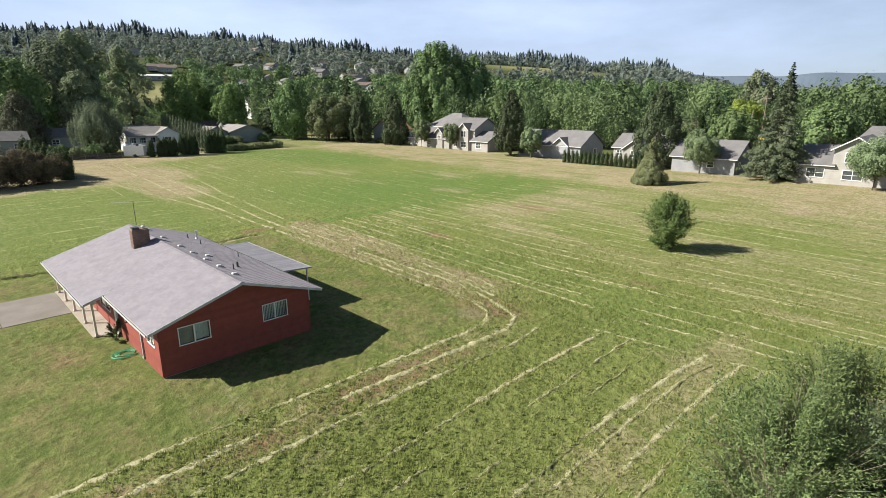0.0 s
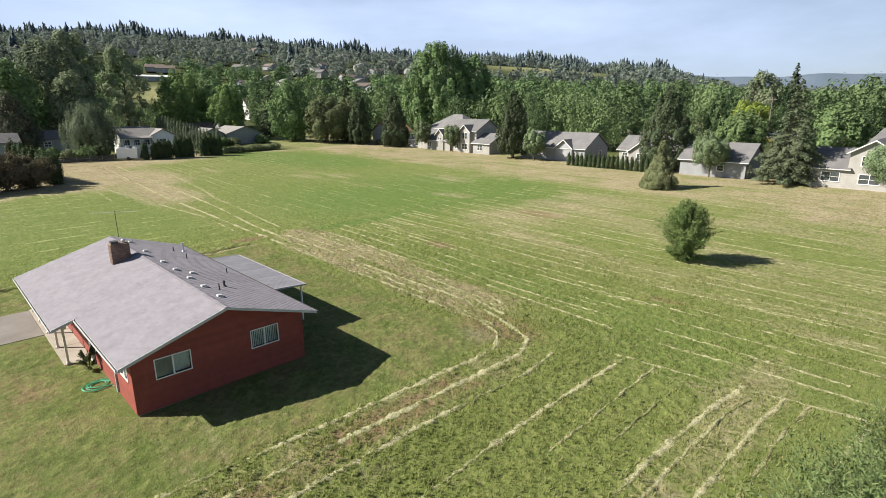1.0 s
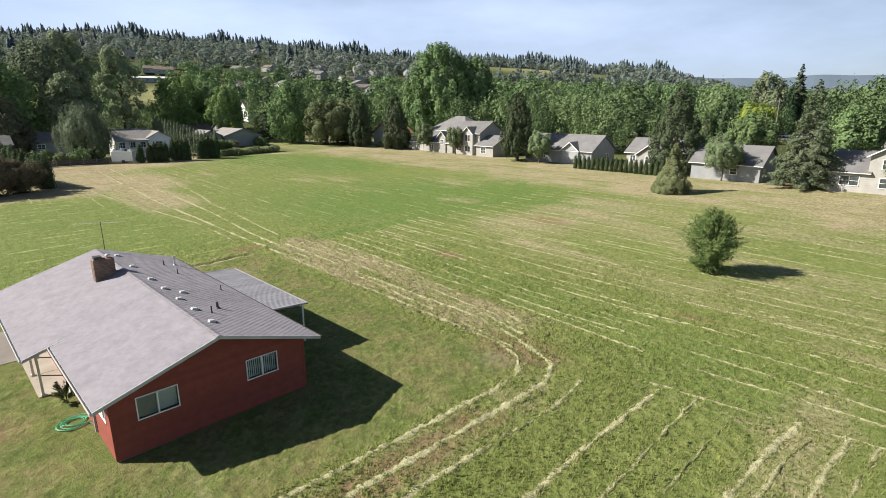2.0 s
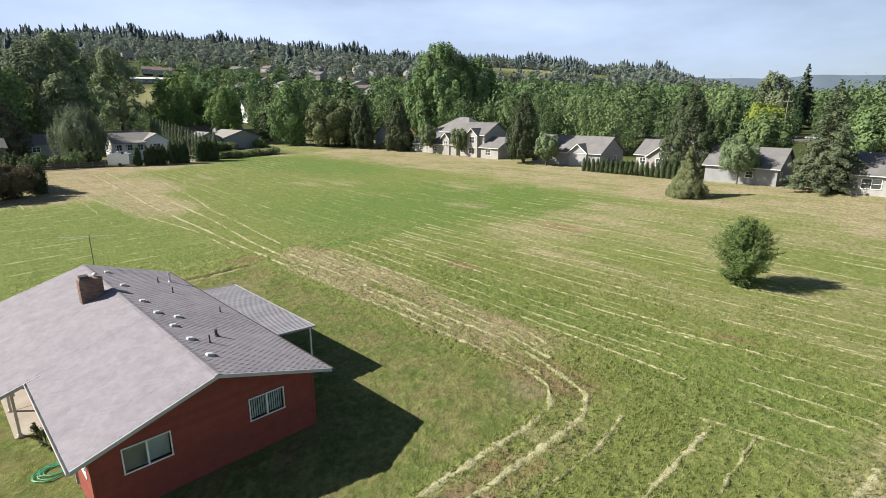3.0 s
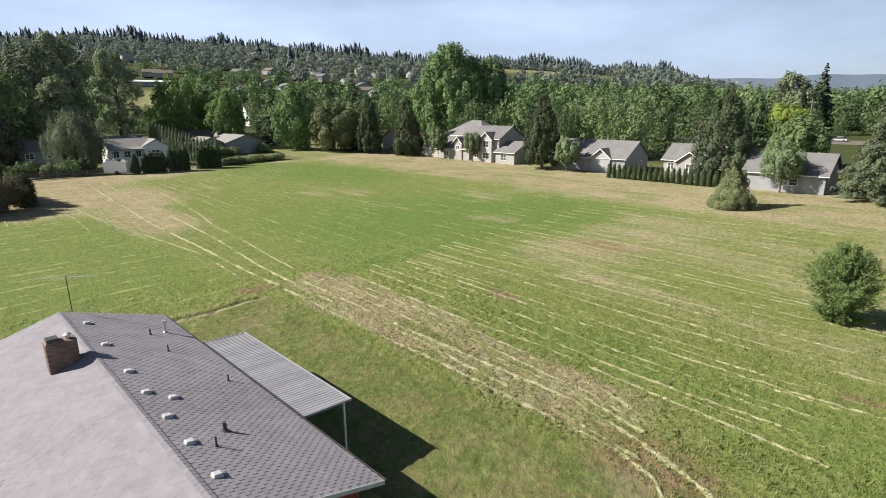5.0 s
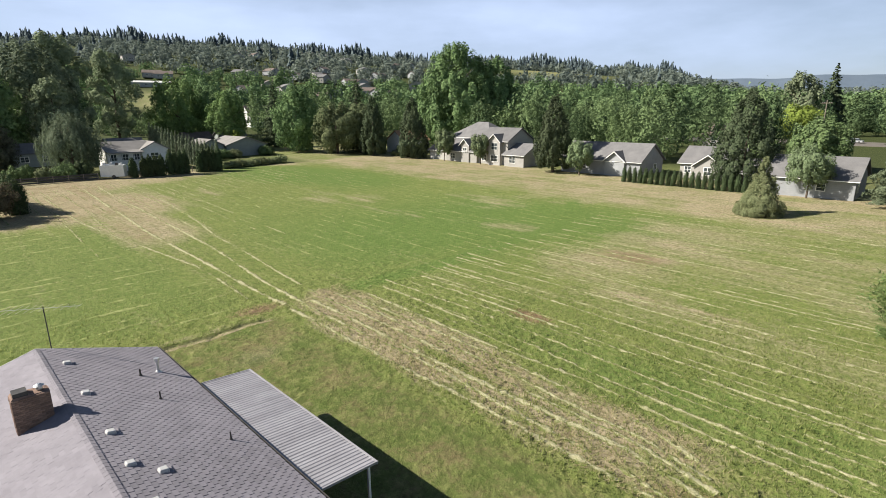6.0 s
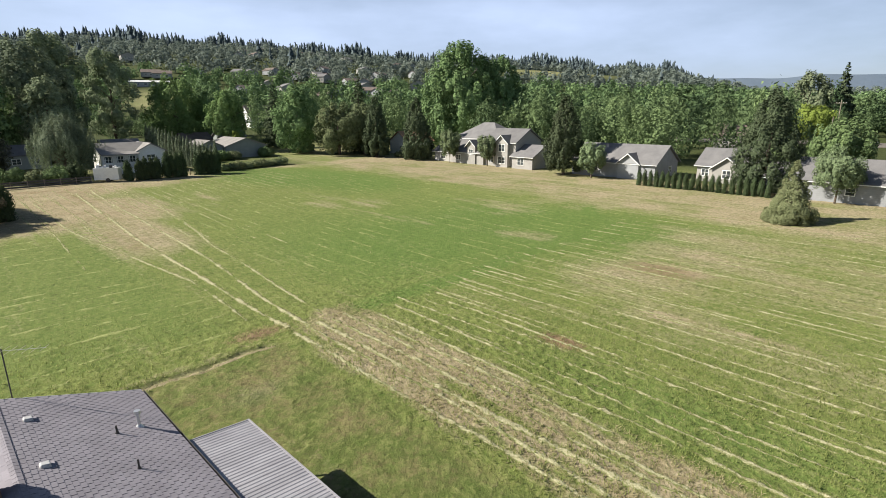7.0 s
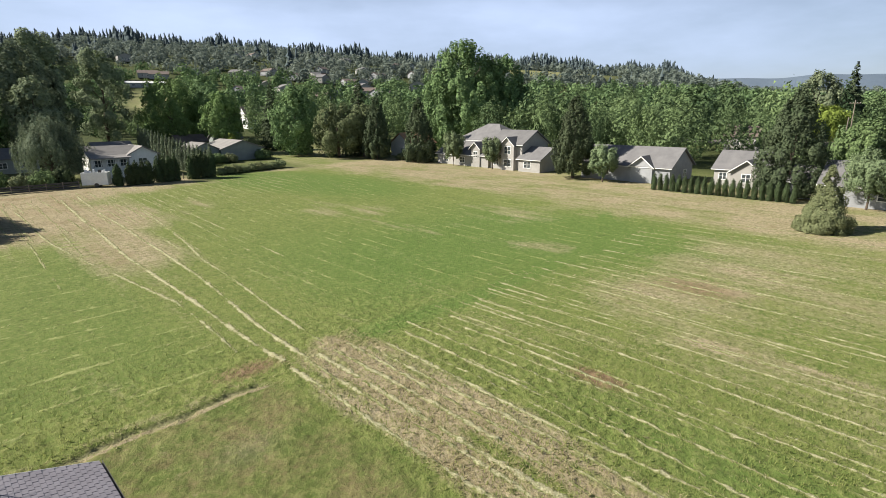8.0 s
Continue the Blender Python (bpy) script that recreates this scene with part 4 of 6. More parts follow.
def crown_blobs(rng, shape, h, r, base):
    """Clumps that make up a crown of height h (from base up to h) and radius r."""
    out = []
    if shape == "broad":
        c, rz = (base + h) / 2, (h - base) / 2
        lobe = rng.normal(size=(5, 3))
        for _ in range(105):
            d = rng.normal(size=3)
            d /= np.linalg.norm(d)
            swell = 0.86 + 0.10 * max(lobe @ d)
            k = rng.uniform(0.62, 1.0) * swell
            w = r * rng.uniform(0.07, 0.24)
            out.append((d[0] * r * k, d[1] * r * k, c + d[2] * rz * min(k, 1.04), w, w, w * rng.uniform(0.8, 2.0)))
        out.append((0, 0, c, r * 0.62, r * 0.62, rz * 0.7))
    elif shape == "airy":
        for i in range(75):
            t = (i + rng.random()) / 75
            w = r * (0.30 + 0.75 * math.sin(math.pi * (0.10 + 0.82 * t)) ** 0.8)
            a, k = rng.uniform(0, 2 * math.pi), rng.uniform(0.2, 1.0)
            s = r * rng.uniform(0.10, 0.24)
            out.append((math.cos(a) * w * k, math.sin(a) * w * k, base + (h - base) * t * 0.98, s, s, s * 1.2))
    elif shape == "tall":
        for i in range(120):
            t = (i + rng.random()) / 120
            z = base + (h - base) * t
            w = r * (0.35 + 0.75 * math.sin(math.pi * (0.12 + 0.80 * t)) ** 0.8) * (1 - 0.6 * t ** 6)
            a, k = rng.uniform(0, 2 * math.pi), rng.uniform(0.45, 1.0)
            s = r * rng.uniform(0.10, 0.27)
            out.append((math.cos(a) * w * k, math.sin(a) * w * k, min(z, h - s * 0.6), s, s, s * rng.uniform(1.0, 1.8)))
        out.append((0, 0, base + (h - base) * 0.5, r * 0.5, r * 0.5, (h - base) * 0.42))
    elif shape == "massive":
        for i in range(170):
            t = rng.random() ** 0.85
            w = r * (0.80 + 0.20 * t / 0.4 if t < 0.4 else (1 - ((t - 0.4) / 0.64) ** 2.6) * 0.98 + 0.04)
            a, k = rng.uniform(0, 2 * math.pi), rng.uniform(0.62, 1.02)
            s = r * rng.uniform(0.06, 0.20) * (1.0 - 0.3 * t)
            out.append((math.cos(a) * w * k, math.sin(a) * w * k, base + (h - base) * t * 0.95, s, s, s * rng.uniform(1.0, 2.8)))
        out.append((0, 0, base + (h - base) * 0.40, r * 0.60, r * 0.60, (h - base) * 0.40))
    elif shape == "conifer":
        tiers = 36
        for i in range(tiers):
            t = i / (tiers - 1)
            m = max(4, int(10 * (1 - t)))
            for j in range(m):
                w = r * (1 - t) ** 0.85 * rng.uniform(0.70, 1.18) + 0.15
                z = base + (h - base) * min(1.0, t + rng.uniform(-0.02, 0.02))
                a = 2 * math.pi * (j + rng.random()) / m
                for k, q in ((0.35, 0.17), (0.60, 0.15), (0.80, 0.11), (0.97, 0.06)):
                    out.append((math.cos(a) * w * k, math.sin(a) * w * k, z - 0.22 * w * k * k + 0.04 * w, w * q + 0.06, w * q + 0.06, 0.05 * w + 0.12))
        out.append((0, 0, base + (h - base) * 0.40, r * 0.22, r * 0.22, (h - base) * 0.42))
    elif shape == "dense_cone":
        for i in range(210):
            t = rng.random() ** 1.25
            z = base + (h - base) * t
            w = r * min(1.0, 1.18 * (1 - t) ** 0.62) * (0.72 + 0.28 * min(1, t / 0.12))
            a = rng.uniform(0, 2 * math.pi)
            s = r * rng.uniform(0.06, 0.20) * (1 - 0.45 * t)
            k = rng.uniform(0.72, 1.02)
            out.append((math.cos(a) * w * k, math.sin(a) * w * k, z, s, s, s * rng.uniform(1.2, 2.6)))
        out.append((0, 0, base + (h - base) * 0.42, r * 0.66, r * 0.66, (h - base) * 0.42))
    elif shape == "cone":
        for i in range(90):
            t = rng.random() ** 1.4
            w = r * (1 - t) ** 1.05 * (0.8 + 0.2 * min(1, t / 0.1)) + 0.15
            a = rng.uniform(0, 2 * math.pi)
            s = r * rng.uniform(0.12, 0.24) * (1 - 0.6 * t)
            out.append((math.cos(a) * w * 0.85, math.sin(a) * w * 0.85, base + (h - base) * t, s, s, s * 1.3))
        out.append((0, 0, base + (h - base) * 0.3, r * 0.6, r * 0.6, (h - base) * 0.32))
    elif shape == "column":
        for i in range(56):
            t = (i + rng.random()) / 56
            w = r * (0.92 if t < 0.4 else 0.92 * (1 - ((t - 0.4) / 0.6) ** 1.7) + 0.05)
            a = rng.uniform(0, 2 * math.pi)
            out.append((math.cos(a) * w * 0.62, math.sin(a) * w * 0.62, base + (h - base) * t * 0.97, w * 0.42, w * 0.42, w * rng.uniform(0.7, 1.5)))
        out.append((0, 0, base + (h - base) * 0.42, r * 0.66, r * 0.66, (h - base) * 0.44))
    elif shape == "willow":
        for i in range(240):
            a, k = rng.uniform(0, 2 * math.pi), math.sqrt(rng.random())
            far = r * (0.85 + 0.22 * math.sin(3 * a + 1) + 0.12 * math.sin(7 * a))
            x, y = math.cos(a) * far * k, math.sin(a) * far * k
            topz = base + (h - base) * (1 - 0.50 * k ** 2.2) * rng.uniform(0.72, 1.0)
            length = (topz - base) * rng.uniform(0.35, 0.98)
            w = r * rng.uniform(0.03, 0.075)
            out.append((x, y, topz - length * 0.5, w, w, length * 0.5))
        out.append((0, 0, base + (h - base) * 0.55, r * 0.4, r * 0.4, (h - base) * 0.30))
    return out


def trunk_mesh(rng, h, r, base, thick, limbs=7):
    g = Geo()
    bends = [(0, 0, -0.3)]
    for i in range(1, 5):
        t = i / 4
        bends.append((rng.normal() * 0.02 * h * t, rng.normal() * 0.02 * h * t, base + (h * 0.75 - base) * t if i > 1 else base))
    radii = [thick * 1.25, thick, thick * 0.75, thick * 0.5, thick * 0.2]
    g.pipe(bends, radii, 8)
    for i in range(limbs):
        a = 2 * math.pi * i / limbs + rng.uniform(-0.3, 0.3)
        k = rng.uniform(0.25, 0.85)
        s = Vector(bends[1]).lerp(Vector(bends[3]), k)
        e = s + Vector((math.cos(a) * r * 0.75, math.sin(a) * r * 0.75, rng.uniform(0.1, 0.3) * (h - base)))
        m = s.lerp(e, 0.5) + Vector((0, 0, 0.05 * h))
        g.pipe([s, m, e], [thick * 0.34, thick * 0.22, thick * 0.06], 6)
    return g.mesh("trunk", BARK)


def tree(name, label, category, x, y, h, r, base, shape, material, n, leaf, seed, thick=0.18, group="", droop=0.0, squash=1.0):
    rng = np.random.default_rng(seed)
    ob = thing(name, x, y, float(land(x, y)), label, category, group)
    if shape == "sprays":
        v, f = spray_cloud(rng, h, r, n // 26, 26, leaf)
    else:
        v, f = leaf_cloud(rng, crown_blobs(rng, shape, h, r, base), n, leaf, droop=droop)
    v[:, 1] *= squash
    v[:, 2] = np.maximum(v[:, 2], 0.02 + 0.1 * rng.random(len(v)) if base < 0.5 else base * 0.5)
    part("crown", quads_mesh("crown", v, f, material), material, ob)
    part("trunk", trunk_mesh(rng, h, r, max(base, 0.4), thick, 0 if shape in ("column", "dense_cone", "conifer") else 7), BARK, ob)
    return ob


# trees along the far, right-hand side of the meadow
tree("pine", "tall dark dense pine with a bare lower trunk", "tree", 96.4, 53.9, 15.2, 4.1, 1.6, "dense_cone", LEAF_DARK, 15750, 0.172, 11, 0.3)
tree("conifer", "tall dark green conifer beside the houses", "tree", 97.0, 18.2, 14.9, 4.8, 0.8, "dense_cone", LEAF_DARK, 24000, 0.16, 12, 0.3)
tree("overgrown_shrub", "cone-shaped shrub overgrown with leafy creepers", "shrub", 76.5, 10.0, 7.0, 3.1, 0.0, "cone", LEAF_IVY, 22000, 0.10, 13, 0.15)
tree("young_tree", "young leafy tree with a pale trunk", "tree", 92.3, 8.2, 7.2, 3.0, 1.7, "broad", LEAF_PALE, 15000, 0.11, 14, 0.12)
tree("spruce", "tall grey-green spruce with drooping tiers", "tree", 92.6, -3.4, 15.8, 5.2, 1.0, "conifer", LEAF_GREY, 30000, 0.14, 15, 0.28)
tree("young_tree", "bright green young tree beside a pale house", "tree", 90.0, -16.6, 7.0, 3.6, 1.6, "broad", LEAF_PALE, 16000, 0.11, 16, 0.12)
tree("pine", "dark pine with a dense pointed crown", "tree", 93.6, 110.8, 15.6, 3.7, 0.6, "dense_cone", LEAF_DARK, 14000, 0.185, 17, 0.3)
tree("pine", "dark dense pine beside a timber fence", "tree", 97.2, 98.5, 15.0, 4.1, 0.4, "dense_cone", LEAF_DARK, 14875, 0.185, 18, 0.3)
tree("young_tree", "small leafy tree before a two-storey house", "tree", 97.6, 87.0, 7.8, 2.7, 1.4, "broad", LEAF_PALE, 8750, 0.145, 19, 0.12)
tree("young_tree", "small tree with a thin crown before a two-storey house", "tree", 98.2, 75.5, 7.2, 2.5, 1.9, "broad", LEAF_PALE, 7350, 0.145, 20, 0.12)
tree("young_tree", "small leafy tree before a grey house", "tree", 95.2, 47.0, 7.0, 2.7, 1.2, "broad", LEAF_PALE, 8750, 0.145, 21, 0.12)
tree("broadleaf_tree", "very large bright green broadleaf tree behind the duplex", "tree", 126.5, 109.5, 32.0, 12.0, 1.5, "massive", LEAF, 34000, 0.34, 22, 0.8)
# extra trunk and crown added as the huge tree's lower right shoulder
tree("broadleaf_tree", "second leafy crown filling out the huge tree's right side", "tree", 136.3, 103.0, 27.5, 8.5, 1.5, "massive", LEAF, 17000, 0.34, 23, 0.7)
tree("broadleaf_tree", "round olive-green tree at the meadow's corner", "tree", 89.0, 121.5, 13.2, 7.2, 0.0, "broad", LEAF_OLIVE, 15750, 0.251, 24, 0.4)
tree("broadleaf_tree", "tall green tree at the meadow's corner", "tree", 83.5, 133.5, 17.5, 6.3, 0.6, "tall", LEAF, 14000, 0.277, 25, 0.4)
tree("broadleaf_tree", "olive-green tree beside dark pines", "tree", 95.5, 119.0, 13.5, 5.5, 0.4, "broad", LEAF_OLIVE, 12250, 0.251, 26, 0.4)
tree("conifer", "dark conifer behind the meadow's corner", "tree", 99.5, 126.0, 22.0, 5.0, 1.0, "conifer", LEAF_DARK, 12250, 0.277, 27, 0.4)

# a single bushy tree in the meadow
tree("meadow_shrub", "lone bushy green shrub in the mown meadow", "shrub", 42.0, -7.3, 5.7, 2.25, 0.0, "sprays", LEAF_BRIGHT, 36000, 0.07, 35, 0.10)

# tall shrubs beside the flight's start


def thicket():
    rng = np.random.default_rng(40)
    for x, y, h, r, mat, label in ((9.1, -24.3, 6.1, 2.6, LEAF_WILD, "tall wild shrub with thin arching twigs"), (12.4, -25.0, 6.4, 2.2, LEAF_WILD, "tall wild shrub with dry twig tips"), (10.6, -27.2, 6.0, 2.5, LEAF_DARK, "dense dark shrub with bare grey twigs"), (6.2, -22.9, 1.5, 1.3, LEAF_IVY, "low leafy shrub among tall grass"), (7.3, -25.2, 3.6, 1.7, LEAF_WILD, "leafy wild shrub beside the meadow")):
        ob = thing("wild_shrub", x, y, 0.0, label, "shrub", "shrubs beside the meadow")
        v, f = spray_cloud(rng, h, r * 1.08, int(640 * r), 34, 0.042)
        part("crown", quads_mesh("crown", v, f, mat), mat, ob)
        g = Geo()
        for _ in range(int(60 * r)):
            a, k = rng.uniform(0, 2 * math.pi), rng.uniform(0.3, 1.0)
            t = rng.uniform(0.35, 1.0)
            e = Vector((math.cos(a) * r * k * 1.12, math.sin(a) * r * k * 1.12, h * t * (1.08 - 0.35 * k)))
            s = Vector((e.x * 0.25, e.y * 0.25, e.z * 0.35))
            m = s.lerp(e, 0.55) + Vector((0, 0, 0.12 * h * k))
            g.tube(s, m, 0.014, 0.009, 3)
            g.tube(m, e, 0.009, 0.003, 3)
        part("brushwood", g, TWIG, ob, "thin bare grey-brown twigs")
        part("trunk", trunk_mesh(rng, h, r, 0.5, 0.10, 7), BARK, ob)


thicket()

# shrub by the porch
tree("porch_shrub", "small dark shrub beside the porch", "shrub", -0.42, 6.55, 1.45, 0.50, 0.05, "sprays", LEAF_OLIVE, 4200, 0.035, 41, 0.02)

# dark hedge trees at the meadow's left edge, and brown bushes before them
for i in range(8):
    tree("hedge_conifer", "dark upright hedge conifer at the meadow's edge", "hedge", 10.7 - 0.48 * i, 78.4 + 1.9 * i, 5.0 + 0.22 * i + 0.3 * (i % 2), 1.25, 0.0, "column", LEAF_HEDGE, 4600, 0.115, 50 + i, 0.1, "row of dark hedge conifers")
for i, (x, y, h, r) in enumerate(((7.6, 76.2, 4.6, 2.9), (4.6, 75.6, 5.2, 3.2), (1.2, 75.2, 5.6, 3.4), (-2.8, 75.6, 5.8, 3.6))):
    tree("brown_bush", "large rounded reddish-brown bush with bare twigs", "bush", x, y, h, r, 0.0, "broad", LEAF_BROWN, 12000, 0.11, 60 + i, 0.1, "brown bushes")

# arborvitae in front of the mobile home
spots = [(31.7, 105.4, 4.2)] + [(33.5 + 1.05 * i, 105.0, 4.3 + 0.3 * (i % 2)) for i in range(4)] + [(38.2 + 1.0 * i, 105.0, 5.2 + 0.3 * (i % 2)) for i in range(4)] + [(44.2 + 1.0 * i, 105.6, 5.0 + 0.4 * (i % 3)) for i in range(5)]
for i, (x, y, h) in enumerate(spots):
    tree("arborvitae", "dark arborvitae in a close hedge", "hedge", x, y, h, 0.85, 0.0, "column", LEAF_HEDGE, 2800, 0.12, 70 + i, 0.08, "arborvitae before the mobile home")
first = tree("arborvitae", "tall green arborvitae beside the mobile home", "hedge", 49.5, 109.0, 7.0, 0.74, 0.0, "column", LEAF_PINE, 3000, 0.10, 95, 0.08, "tall arborvitae row")
for i in range(1, 20):
    x, y = 49.5 - 0.2 * i, 109.0 + 1.6 * i
    copy_thing(first, pose(x, y, float(land(x, y)), 0, 0, 70.0 * i) @ Matrix.Diagonal((1, 1, 0.78 + 0.030 * i + 0.04 * (i % 2), 1)))
# garden shrubs along the fence, and rough growth before the sheds
for i, (x, y, h, r, m) in enumerate(((22.0, 110.5, 3.0, 2.4, LEAF), (19.0, 112.0, 2.2, 1.8, LEAF_IVY), (24.6, 109.6, 3.4, 1.4, LEAF_HEDGE), (15.5, 114.0, 2.6, 2.2, LEAF), (54.0, 126.0, 2.4, 2.6, LEAF_IVY), (58.5, 128.5, 2.2, 2.4, LEAF), (62.0, 129.0, 1.9, 2.0, LEAF_IVY), (71.5, 130.5, 2.3, 2.2, LEAF), (76.0, 145.0, 4.5, 2.4, LEAF_IVY), (101.0, 103.5, 1.5, 2.2, LEAF_OLIVE), (98.0, 105.5, 1.3, 2.0, LEAF_OLIVE))):
    tree("garden_shrub", "rounded green garden shrub", "shrub", x, y, h, r, 0.0, "broad", m, 2600, 0.16, 200 + i, 0.06, "garden shrubs")
for i in range(9):
    tree("rough_growth", "low tangle of weeds and brambles", "bush", 50.5 + 1.9 * i, 108.2 + 0.35 * i, 1.2 + 0.25 * (i % 3), 1.5, 0.0, "broad", LEAF_IVY, 1500, 0.13, 220 + i, 0.04, "brambles at the meadow's edge")
tree("small_tree", "slim yellow-green sapling beside the sheds", "tree", 70.5, 146.0, 6.0, 1.3, 0.5, "tall", LEAF_YELLOW, 2200, 0.16, 240, 0.06)
tree("broadleaf_tree", "small green tree behind a low house", "tree", 112.0, 19.5, 6.5, 2.6, 1.0, "broad", LEAF, 5000, 0.2, 241, 0.2)
tree("broadleaf_tree", "leafy bright green tree behind a low house", "tree", 124.0, 13.0, 10.0, 5.0, 1.2, "massive", LEAF, 11000, 0.22, 242, 0.25)
tree("broadleaf_tree", "round green tree behind a pale end house", "tree", 113.0, -6.0, 11.0, 5.0, 1.2, "tall", LEAF, 8000, 0.26, 243, 0.25)
tree("broadleaf_tree", "tall pale green tree beside a dark conifer", "tree", 255.0, 45.0, 23.0, 8.0, 2.0, "massive", LEAF_SAGE, 8000, 0.42, 244, 0.5)
# clipped row before the pale cottages
first = tree("clipped_arborvitae", "small clipped arborvitae in a neat row", "hedge", 92.5, 36.2, 3.0, 0.54, 0.0, "column", LEAF_HEDGE, 3400, 0.055, 110, 0.06, "neat arborvitae row")
rnd = random.Random(8)
for i in range(1, 21):
    x, y = 92.5 - 0.03 * i, 36.2 - 1.0 * i
    copy_thing(first, pose(x, y, float(land(x, y)), 0, 0, rnd.uniform(0, 360)))

# trees behind the left-hand houses
tree("willow", "weeping willow with hanging grey-green fronds", "tree", 24.8, 119.9, 13.4, 6.6, 0.0, "willow", LEAF_PINE, 24000, 0.19, 120, 0.4, droop=1.0)
tree("broadleaf_tree", "broad green maple behind low sheds", "tree", 64.1, 171.3, 21.8, 8.6, 0.6, "massive", LEAF_BRIGHT, 22000, 0.29, 121, 0.5)
tree("broadleaf_tree", "round bright green tree behind low sheds", "tree", 71.4, 152.1, 17.0, 6.2, 1.0, "broad", LEAF_BRIGHT, 12250, 0.277, 122, 0.4)
tree("broadleaf_tree", "tall airy cottonwood behind low houses", "tree", 33.7, 172.0, 30.0, 10.0, 3.0, "airy", LEAF_SAGE, 20000, 0.363, 123, 0.5)
tree("broadleaf_tree", "tall airy cottonwood with thin branches", "tree", 48.3, 176.8, 28.0, 7.0, 4.0, "airy", LEAF_SAGE, 11000, 0.30, 124, 0.5)
tree("broadleaf_tree", "large dark green tree among neighbours", "tree", 26.0, 160.0, 28.5, 9.5, 2.0, "massive", LEAF_PINE, 15000, 0.36, 125, 0.5)
tree("broadleaf_tree", "dark green tree among neighbours", "tree", 14.0, 150.0, 21.5, 9.0, 1.5, "massive", LEAF, 13000, 0.36, 126, 0.5)
tree("broadleaf_tree", "pale leafy tree beside a cottonwood", "tree", 27.7, 146.7, 19.5, 5.4, 1.0, "massive", LEAF_SAGE, 9000, 0.28, 131, 0.4)
tree("cedar", "brownish-green conical cedar beside a garden", "tree", 13.6, 139.3, 13.5, 5.6, 0.4, "dense_cone", LEAF_CEDAR, 13000, 0.2, 127, 0.3)
tree("conifer", "tall dark conifer beside a white barn", "tree", 87.5, 154.0, 20.0, 5.0, 0.6, "conifer", LEAF_DARK, 10500, 0.277, 128, 0.3)
tree("conifer", "very tall dark conifer above the woods", "tree", 270.0, 37.0, 26.0, 6.0, 2.0, "conifer", LEAF_DARK, 8750, 0.462, 129, 0.5)
tree("broadleaf_tree", "yellow-green tree by the parking lot", "tree", 192.0, 31.0, 11.0, 6.0, 2.0, "broad", LEAF_YELLOW, 10500, 0.277, 130, 0.3)

tree("broadleaf_tree", "slim round-topped tree beside a maple", "tree", 76.0, 181.0, 18.0, 4.6, 1.0, "tall", LEAF, 9000, 0.26, 132, 0.35)

# ---- neighbouring houses ----


def back(s, d):
    """From side and distance back to the world's x and y."""
    s, d = s + 9.08, d - 23.55
    return s * TURN_C + d * TURN_S, -s * TURN_S + d * TURN_C



def gable_block(geo_wall, geo_roof, x0, x1, y0, y1, h, rise, axis, over=0.45, base=0.0):
    """Walls with gables and a thick two-slope roof; axis: the way the ridge runs."""
    if axis == "y":
        m = (x0 + x1) / 2
        geo_wall.solid([(x0, y0, base - 0.6), (x1, y0, base - 0.6), (x1, y0, h), (m, y0, h + rise), (x0, y0, h)],
                       [(x0, y1, base - 0.6), (x1, y1, base - 0.6), (x1, y1, h), (m, y1, h + rise), (x0, y1, h)])
        k = rise / (m - x0)
        for s, xe in ((-1, x0 - over), (1, x1 + over)):
            ze = h - k * over
            geo_roof.solid([(xe, y0 - over, ze + 0.03), (m, y0 - over, h + rise + 0.03), (m, y1 + over, h + rise + 0.03), (xe, y1 + over, ze + 0.03)],
                           [(xe, y0 - over, ze + 0.22), (m, y0 - over, h + rise + 0.22), (m, y1 + over, h + rise + 0.22), (xe, y1 + over, ze + 0.22)])
    else:
        m = (y0 + y1) / 2
        geo_wall.solid([(x0, y0, base - 0.6), (x0, y1, base - 0.6), (x0, y1, h), (x0, m, h + rise), (x0, y0, h)],
                       [(x1, y0, base - 0.6), (x1, y1, base - 0.6), (x1, y1, h), (x1, m, h + rise), (x1, y0, h)])
        k = rise / (m - y0)
        for ye in (y0 - over, y1 + over):
            ze = h - k * over
            geo_roof.solid([(x0 - over, ye, ze + 0.03), (x0 - over, m, h + rise + 0.03), (x1 + over, m, h + rise + 0.03), (x1 + over, ye, ze + 0.03)],
                           [(x0 - over, ye, ze + 0.22), (x0 - over, m, h + rise + 0.22), (x1 + over, m, h + rise + 0.22), (x1 + over, ye, ze + 0.22)])


def hip_roof(geo, x0, x1, y0, y1, h, rise, over=0.45):
    x0, x1, y0, y1 = x0 - over, x1 + over, y0 - over, y1 + over
    m, w = (x0 + x1) / 2, (x1 - x0) / 2
    a, b = (m, min(y0 + w, (y0 + y1) / 2 - 0.3), h + rise), (m, max(y1 - w, (y0 + y1) / 2 + 0.3), h + rise)
    c = [(x0, y0, h), (x1, y0, h), (x1, y1, h), (x0, y1, h)]
    geo.poly(c[0], c[1], a)
    geo.poly(c[1], c[2], b, a)
    geo.poly(c[2], c[3], b)
    geo.poly(c[3], c[0], a, b)
    geo.poly(*reversed(c))
    geo.box(x0, y0, h - 0.18, x1, y1, h - 0.005)


